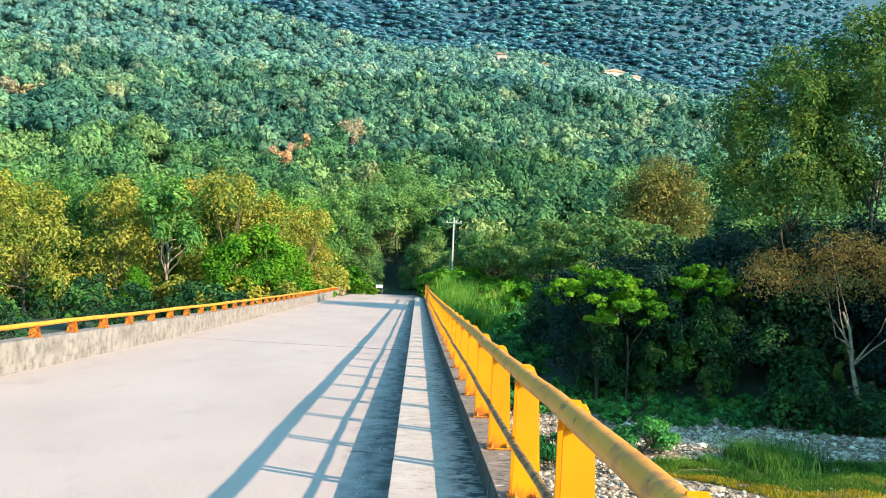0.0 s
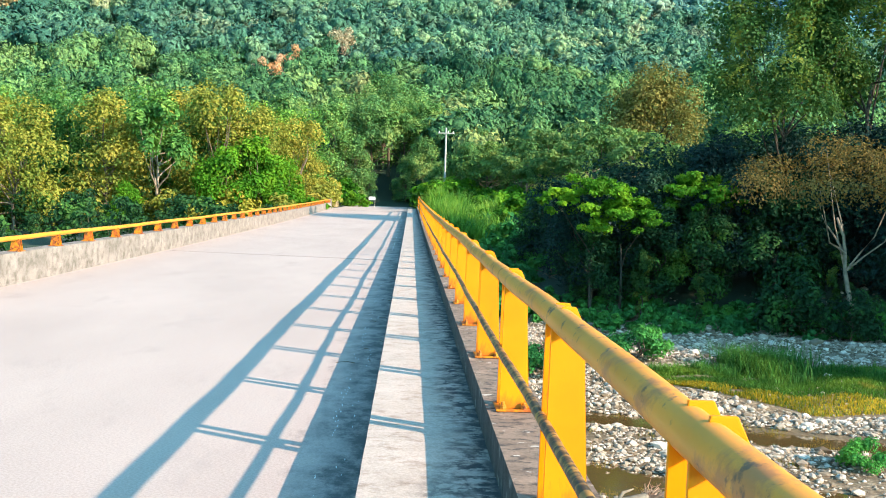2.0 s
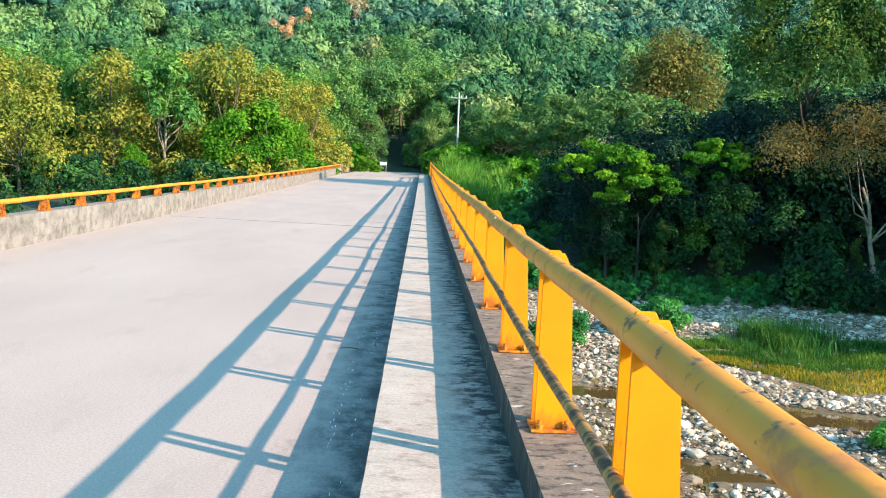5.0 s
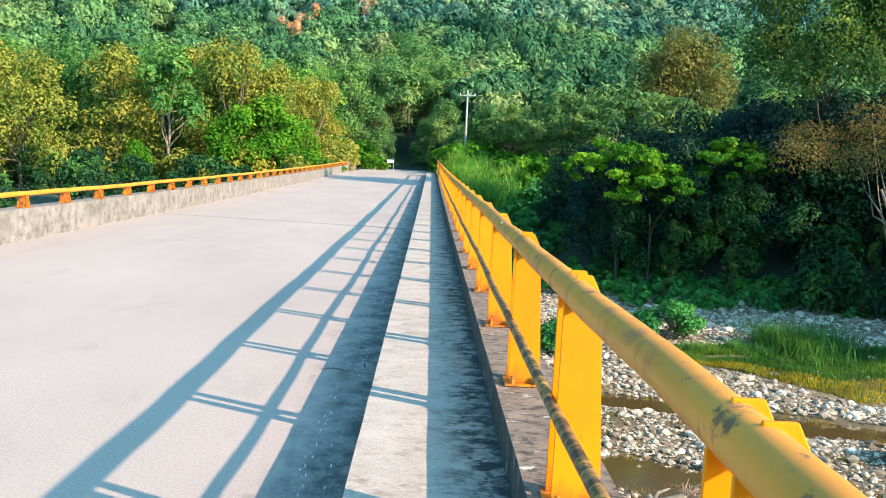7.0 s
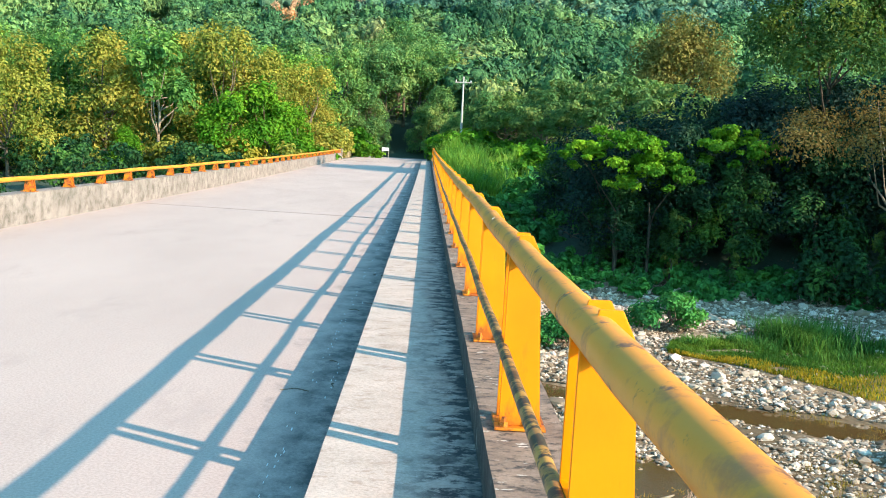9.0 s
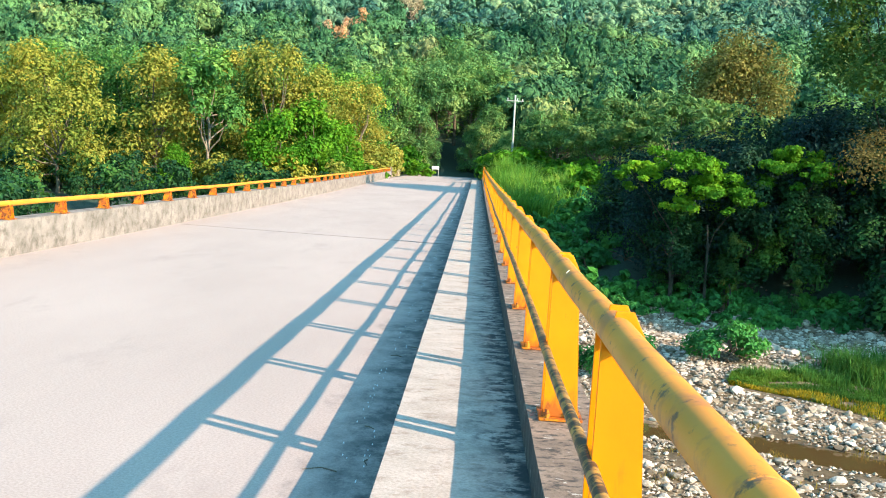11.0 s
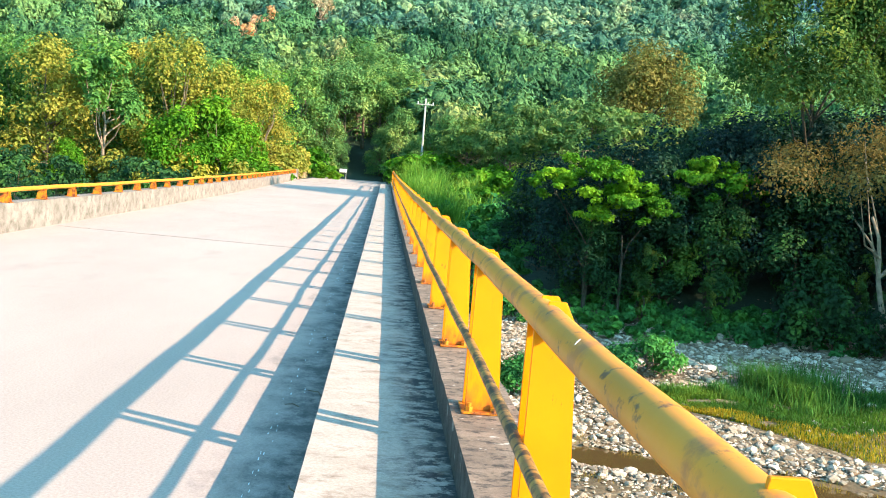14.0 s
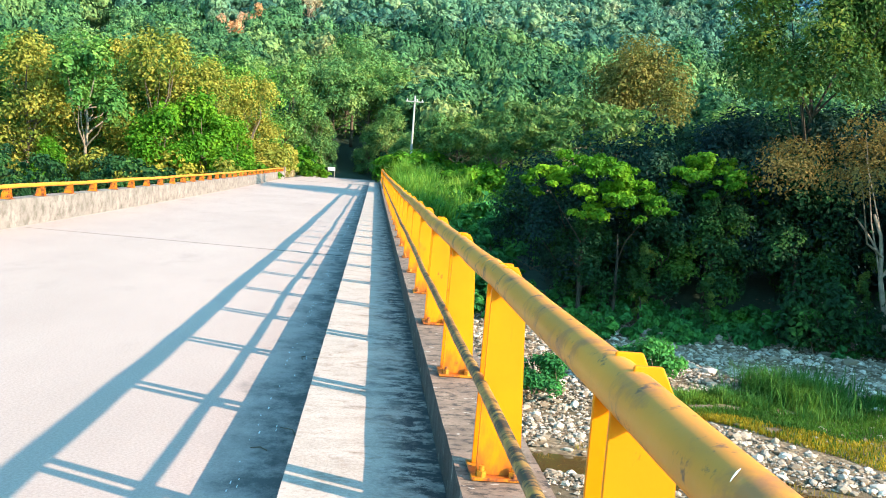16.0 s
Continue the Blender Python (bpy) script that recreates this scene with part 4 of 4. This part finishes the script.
# Upper slope and mountain get bluer leaf colours that hold the haze.
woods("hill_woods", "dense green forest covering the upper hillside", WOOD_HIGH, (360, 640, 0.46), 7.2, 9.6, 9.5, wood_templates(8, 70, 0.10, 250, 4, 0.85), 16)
woods("mountain_woods", "forest on the mountain behind, blue haze in its colour", WOOD_FAR, (850, 1330, 0.44), 9.6, 16.5, 6.0, wood_templates(8, 12, 0.15, 300, 3, 0.95), 7)


def driftwood(x, y):
    """A grey stranded log with a broken root spray at one end."""
    rng = np.random.default_rng(61)
    ob = new("driftwood_log")
    ob.location = (x, y, height(x, y))
    bm = bmesh.new()
    tube(bm, [(-1.0, -0.35, 0.10), (-0.5, -0.2, 0.16), (0.0, -0.04, 0.17), (0.36, 0.05, 0.2)], [0.09, 0.13, 0.15, 0.19], 12)
    for v in bm.verts:
        v.co += v.normal * 0.02 + Vector((0, 0.02, 0.02)) * noise.noise(v.co * 9)
    part("log", mesh_of("log", bm, BARK_GREY, True), ob)
    bm = bmesh.new()
    tube(bm, [(-0.3, -0.1, 0.2), (-0.15, 0.1, 0.36), (0.1, 0.2, 0.42)], [0.05, 0.04, 0.015], 8)
    part("branch_stub", mesh_of("branch_stub", bm, BARK_GREY, True), ob)
    bm = bmesh.new()
    for i in range(110):
        a, up = rng.uniform(-1.4, 1.4), rng.uniform(-0.3, 1.2)
        d = Vector((math.cos(a) * math.cos(up), math.sin(a) * math.cos(up), math.sin(up)))
        r = rng.uniform(0.22, 0.5)
        p = Vector((0.36, 0.05, 0.2)) + d * 0.08
        bend = Vector(rng.normal(size=3)) * 0.06
        tube(bm, [p, p + d * r * 0.5 + bend, p + d * r + bend * 0.5 - Vector((0, 0, 0.06))], [0.012, 0.009, 0.004], 5, False)
    part("root_spray", mesh_of("root_spray", bm, DRYROOT, True), ob, label="spray of dry pinkish brown roots")
    return tagged(ob, "weathered grey driftwood log stranded on river stones", "log")


driftwood(4.35, 16.55)

# ---- utility pole, sign and houses ----
pole = new("utility_pole")
pole.location = (2.72, 101, height(2.72, 101) - 0.2)
ptop = 8.55 - pole.location.z
bm = bmesh.new()
tube(bm, [(0, 0, 0), (0, 0, ptop * 0.5), (0, 0, ptop)], [0.125, 0.10, 0.075], 12)
part("shaft", mesh_of("shaft", bm, POLE, True), pole)
bm = bmesh.new()
box(bm, (-0.82, -0.17, ptop - 0.60), (0.82, -0.08, ptop - 0.51), 0.01)
part("crossarm", mesh_of("crossarm", bm, POLE), pole)
bm = bmesh.new()
tube(bm, [(0, 0, 0), (0, 0, 0.06), (0, 0, 0.12), (0, 0, 0.2)], [0.03, 0.045, 0.03, 0.02], 10)
insulator = mesh_of("insulator", bm, WHITE, True)
for x in (-0.7, 0.22, 0.7):
    part("insulator", insulator, pole, (x, -0.125, ptop - 0.51))
tagged(pole, "pale concrete utility pole with a crossarm", "utility pole")

sign = new("road_sign")
sign.location = (-4.6, 104.5, 0.31)
bm = bmesh.new()
box(bm, (-0.34, -0.015, 0.80), (0.34, 0.0, 1.12), 0.01)
part("board", mesh_of("board", bm, WHITE), sign)
for x in (-0.3, 0.3):
    bm = bmesh.new()
    tube(bm, [(x, 0.03, 0), (x, 0.03, 1.12)], [0.025, 0.025], 8)
    part("leg", mesh_of("leg", bm, POLE), sign)
tagged(sign, "small white road sign board beside the road", "sign")


def house(x, y, wide, deep, tall, turn, label):
    """A small hillside house: walls, gabled roof, door and windows."""
    ob = new("house")
    bm = bmesh.new()
    box(bm, (-wide / 2, -deep / 2, -3), (wide / 2, deep / 2, tall))
    part("wall", mesh_of("wall", bm, WALLPAINT), ob)
    bm = bmesh.new()
    o = 0.4
    prism(bm, [(-wide / 2 - o, tall), (wide / 2 + o, tall), (wide / 2 + o, tall + 0.2), (0, tall + deep * 0.2), (-wide / 2 - o, tall + 0.2)], -deep / 2 - o, deep / 2 + o)
    part("roof", mesh_of("roof", bm, ROOF), ob)
    n = max(2, int(wide / 3))
    for i in range(n):
        bm = bmesh.new()
        cx = (i + 0.5) * wide / n - wide / 2
        box(bm, (cx - 0.5, -deep / 2 - 0.06, 1.0), (cx + 0.5, -deep / 2 + 0.02, 2.3))
        part("window", mesh_of("window", bm, PANE), ob)
    ob.matrix_world = pose(x, y, height(x, y) + 4.8, 0, 0, turn)
    return tagged(ob, label, "house", "houses on the ridge")


house(34.4, 506, 5.4, 6, 4.2, -12, "small pink plastered house on the wooded ridge")
house(84, 478, 9.5, 7, 4.2, 8, "long pale plastered house on the wooded ridge")
house(94, 481, 5, 5, 3.6, 20, "small pale house on the wooded ridge")
house(54, 489, 4, 5, 3.2, -5, "small pale house half hidden by trees")

dead = tree("dead_tree", 31, 11, 2.9, DRY, BARK_PALE, "pale leafless tree standing out on the hillside", clumps=22, leaves=1500, size=0.30, crown_low=0.3, trunk=0.3)
stand(dead, -15.4, 210, 0, 1.0, first=True)
snag = tree("dead_tree", 32, 9, 2.2, DRY, BARK_PALE, "pale dry tree among green woods", clumps=12, leaves=500, size=0.5, crown_low=0.3, trunk=0.2)
stand(snag, 33.5, 184, 0, 0.7, first=True)
# Reddish trees added in place of a bare orange brown strip.
ruddy = tree("reddish_tree", 33, 10.5, 1.9, LEAF_RED, BARK_PALE, "small red crowned tree standing in for a bare hillside strip", clumps=12, leaves=1000, size=0.24, crown_low=0.55, group="reddish hillside trees")
plant(ruddy, [(-25.6, 168, 0, 0.98), (-24.2, 174, 40, 0.84), (-23.2, 180, 90, 0.9), (-21.8, 187, 150, 0.96)])
# Pale trees added where a patch of yellow grass lies.
straw = tree("pale_tree", 34, 10.5, 3.6, DRY, BARK_PALE, "straw crowned tree standing in for a pale hillside grass patch", clumps=16, leaves=1400, size=0.34, crown_low=0.5, flat=0.6, group="pale hillside trees")
plant(straw, [(-94.5, 234, 0, 1.0), (-89.0, 237, 90, 0.9)])

# ---- river stones and grass ----
def ball(fine):
    """A pebble's corners and faces: twenty faces, or eight for the smallest."""
    bm = bmesh.new()
    if fine:
        bmesh.ops.create_icosphere(bm, subdivisions=1, radius=1.0)
    else:
        for co in ((1, 0, 0), (-1, 0, 0), (0, 1, 0), (0, -1, 0), (0, 0, 1), (0, 0, -1)):
            bm.verts.new(co)
        bmesh.ops.convex_hull(bm, input=bm.verts[:])
    bm.verts.index_update()
    v = np.array([w.co[:] for w in bm.verts])
    f = np.array([[w.index for w in face.verts] for face in bm.faces])
    bm.free()
    return v, f


def grass_bar(x):
    """Near and far edge of the grassy bar in the river bed, at x."""
    near = max(27.3, 31.0 - 0.95 * (x - 8.7)) + 0.5 * noise.noise((x * 0.6, 3.0, 1.0))
    far = 33.4 + 0.13 * (x - 8.9) + 0.5 * noise.noise((x * 0.5, 9.0, 1.0)) - 3.0 * max(0.0, 8.2 - x)
    return near, far


def on_bed(x, y):
    """Whether stones lie here: on the gravel, off the grassy bar and the muddy hollows."""
    v = y + 0.4 * (x - 10)
    if v < 11 or y + 0.25 * (x - 10) > 44.6:
        return False
    near, far = grass_bar(x)
    if near - 0.3 < y < far and x > 7.2:
        return False
    if abs(v - 24.4) < 1.0 or (x < 8 and abs(v - 16.4) < 0.8):
        return False
    return True


def stones(count, seed):
    rng = np.random.default_rng(seed)
    big, little = ball(True), ball(False)
    vs, fs, n, made = [], [], 0, 0
    while made < count:
        x, y = rng.uniform(1.5, 23), rng.uniform(11, 47)
        v = y + 0.4 * (x - 10)
        if not on_bed(x, y) and rng.random() < 0.965:
            continue
        if noise.noise((x * 0.45, y * 0.45, 1.0)) < -0.22 and v < 27 and rng.random() < 0.75:
            continue
        s = min(0.041 * math.exp(rng.normal() * 0.42) * (1.0 + 0.7 * (rng.random() < 0.05)), 0.22)
        v0, f0 = big if s > 0.075 else little
        p = v0 * (1 + rng.normal(size=(len(v0), 1)) * 0.16) * s * np.array([rng.uniform(0.9, 1.7), rng.uniform(0.8, 1.3), rng.uniform(0.5, 0.85)])
        a = rng.uniform(0, math.tau)
        c, q = math.cos(a), math.sin(a)
        p = p @ np.array([[c, q, 0], [-q, c, 0], [0, 0, 1]])
        vs.append(p + np.array([x, y, height(x, y) + s * 0.3]))
        fs.append(f0 + n)
        n += len(v0)
        made += 1
    ob = new("river_stones", shape_of("river_stones", np.concatenate(vs), np.concatenate(fs), STONE, False))
    return tagged(ob, "grey and buff rounded river stones on the bed", "stones", kind="stuff")


def boulders(count, seed):
    """The larger stones, each one lying loose on the bed."""
    rng = np.random.default_rng(seed)
    shapes = []
    for i in range(7):
        bm = bmesh.new()
        bmesh.ops.create_icosphere(bm, subdivisions=2, radius=1.0)
        for v in bm.verts:
            k = 1 + 0.28 * noise.noise(v.co * 1.1 + Vector((i * 7.0, 0, 0))) + 0.08 * noise.noise(v.co * 3.0 + Vector((0, i * 5.0, 0)))
            v.co = Vector((v.co.x * 1.3, v.co.y, v.co.z * 0.66)) * k
        shapes.append(mesh_of("boulder", bm, BOULDER, False))
    made = 0
    while made < count:
        x, y = rng.uniform(2.0, 17), rng.uniform(13, 43)
        if not on_bed(x, y):
            continue
        s = rng.uniform(0.09, 0.14) * (1.0 + 0.4 * (rng.random() < 0.12))
        ob = new("boulder", shapes[made % 7])
        ob.matrix_world = pose(x, y, height(x, y) + s * 0.28, rng.uniform(-12, 12), rng.uniform(-12, 12), rng.uniform(0, 360)) @ Matrix.Scale(s, 4)
        tagged(ob, "rounded pale river boulder lying on the gravel", "boulder", "boulders in the river bed")
        made += 1


def blades(name, label, mat, spots, tall, width, seed, spread=0.35):
    """Grass blades that bend outwards, two segments each."""
    rng = np.random.default_rng(seed)
    n = len(spots)
    base = np.array(spots)
    h = tall * rng.uniform(0.5, 1.25, (n, 1))
    a = rng.uniform(0, math.tau, n)
    out = np.stack([np.cos(a), np.sin(a), np.zeros(n)], 1)
    side = np.stack([-np.sin(a), np.cos(a), np.zeros(n)], 1) * width
    up = np.array([[0, 0, 1.0]])
    lean = rng.uniform(0.1, 1.0, (n, 1)) * spread
    mid = base + up * h * 0.6 + out * h * lean * 0.35
    tip = base + up * h * (1 - 0.3 * lean) + out * h * lean
    v = np.stack([base - side, base + side, mid + side * 0.7, mid - side * 0.7, tip], 1).reshape(-1, 3)
    i = np.arange(n)[:, None] * 5
    f = np.concatenate([i + np.array([[0, 1, 2]]), i + np.array([[0, 2, 3]]), i + np.array([[3, 2, 4]])])
    return tagged(new(name, shape_of(name, v, f, mat)), label, "grass", kind="stuff")


def scatter(rng, count, x0, x1, v0, v1, clump=0.5, level=-0.05):
    out = []
    while len(out) < count:
        x, v = rng.uniform(x0, x1), rng.uniform(v0, v1)
        y = v - 0.4 * (x - 10)
        if noise.noise((x * clump, y * clump, 8.0)) < level:
            continue
        out.append((x, y, height(x, y) - 0.02))
    return out


STONE, BOULDER = stone_material(), boulder_material()
stones(44000, 41)
boulders(80, 44)
rng = np.random.default_rng(51)
bar, dry, tuftlets = [], [], []
while len(bar) < 42000:
    x = rng.uniform(7.2, 22)
    near, far = grass_bar(x)
    k = rng.random()
    y = near + k * (far - near)
    if far < near or noise.noise((x * 0.7, y * 0.7, 8.0)) < -0.42:
        continue
    spot = (x, y, height(x, y) - 0.02)
    yellowing = k + 0.25 * noise.noise((x * 0.5, y * 0.5, 4.0)) < 0.27
    (dry if yellowing and rng.random() < 0.8 else bar).append(spot)
    if k > 0.62 and noise.noise((x * 1.3, y * 1.3, 2.0)) > 0.12:
        tuftlets.append(spot)
blades("river_grass", "green grass covering a low bar between the gravel", GRASS, bar, 0.20, 0.011, 52, 0.9)
blades("dry_river_grass", "yellow dry grass along the stream edge", YELLOWGRASS, dry, 0.17, 0.010, 57, 0.9)
blades("river_grass", "ankle high green tufts at the back of the grass bar", BARGRASS, tuftlets[::2], 0.42, 0.012, 58, 1.0)
clump = [(13.3 + rng.normal() * 0.75, 33.6 + rng.normal() * 0.8) for i in range(1500)] + [(12.2 + rng.normal() * 0.4, 34.2 + rng.normal() * 0.4) for i in range(900)]
blades("river_grass", "tall arching green grass clump on the grass bar", BARGRASS, [(x, y, height(x, y) - 0.03) for x, y in clump], 1.0, 0.014, 53, 1.3)
weeds = []
for i in range(150):
    cx, cy = rng.uniform(3, 16), rng.uniform(15, 28.5)
    if noise.noise((cx * 0.5, cy * 0.5, 21.0)) > -0.05:
        weeds += [(cx + rng.normal() * 0.16, cy + rng.normal() * 0.16) for j in range(36)]
blades("bed_weeds", "sparse ochre weeds between the river stones", WEED, [(x, y, height(x, y) - 0.02) for x, y in weeds], 0.20, 0.006, 59, 1.2)
blades("bank_grass", "green grass under the bank shrubs", LEAF_COVER, [(x, y + 0.15 * (x - 10), height(x, y + 0.15 * (x - 10)) - 0.02) for x, y, z in scatter(rng, 3000, 4, 22, 43.6, 47.0, 0.6, -0.2)], 0.25, 0.02, 54, 0.9)
tufts = []
for i in range(85):
    cx, cy = abs(rng.normal(0, 1.7)) + 1.3, rng.uniform(61, 80)
    for j in range(60):
        x, y = cx + rng.normal() * 0.28, cy + rng.normal() * 0.28
        if x > 0.8:
            tufts.append((x, y, height(x, y) - 0.05))
blades("tall_reeds", "tall bright green reeds beside the bridge end", REED, tufts, 2.3, 0.034, 55, 1.1)
verge = [(x, y, height(x, y) - 0.03) for x, y in zip(-7.9 - np.abs(rng.normal(0, 0.7, 2600)), rng.uniform(77.6, 104, 2600))]
blades("verge_grass", "dry yellow grass along the road verge", DRY, verge, 1.0, 0.02, 56, 0.5)

# worn remains of the white edge line in the gutter
rng = np.random.default_rng(71)
vs, fs, n = [], [], 0
for line, gaps in ((-1.095, 0.78), (-1.07, 0.84), (-0.985, 0.92), (-0.955, 0.94)):
    y = -8.0
    while y < 60:
        size = rng.uniform(0.008, 0.045)
        if rng.random() > gaps and noise.noise((y * 0.35, line * 9, 1.0)) > -0.25:
            x = line + rng.normal() * 0.009
            w = rng.uniform(0.0012, 0.004)
            quad = np.array([(x - w, y, 0.004), (x + w, y + rng.normal() * 0.008, 0.004), (x + w * 0.7, y + size, 0.004), (x - w * 0.8, y + size + rng.normal() * 0.008, 0.004)]) + np.array([0, 0, crest(y)])
            low = quad.copy()
            low[:, 2] -= 0.006
            vs += [quad, low]
            fs += [(n, n + 1, n + 2, n + 3), (n, n + 4, n + 5, n + 1), (n + 1, n + 5, n + 6, n + 2), (n + 2, n + 6, n + 7, n + 3), (n + 3, n + 7, n + 4, n)]
            n += 8
        y += size + rng.uniform(0.005, 0.06)
tagged(new("edge_line", shape_of("edge_line", np.concatenate(vs), np.array(fs), WHITE)), "worn flakes of a white edge line in the gutter", "road marking", kind="stuff")

# loose twigs and pebbles in the gutter
rng = np.random.default_rng(72)
for i in range(9):
    bm = bmesh.new()
    a, length = rng.uniform(0, math.tau), rng.uniform(0.08, 0.2)
    tube(bm, [(0, 0, 0.004), (math.cos(a) * length * 0.5, math.sin(a) * length * 0.5, 0.012), (math.cos(a + 0.3) * length, math.sin(a + 0.3) * length, 0.004)], [0.004, 0.004, 0.0025], 5)
    twig = new("twig", mesh_of("twig", bm, BARK))
    twig.location = (rng.uniform(-1.1, -0.83), rng.uniform(4, 16), 0.0)
    tagged(twig, "small dry twig lying in the road gutter", "twig", "twigs in the gutter")
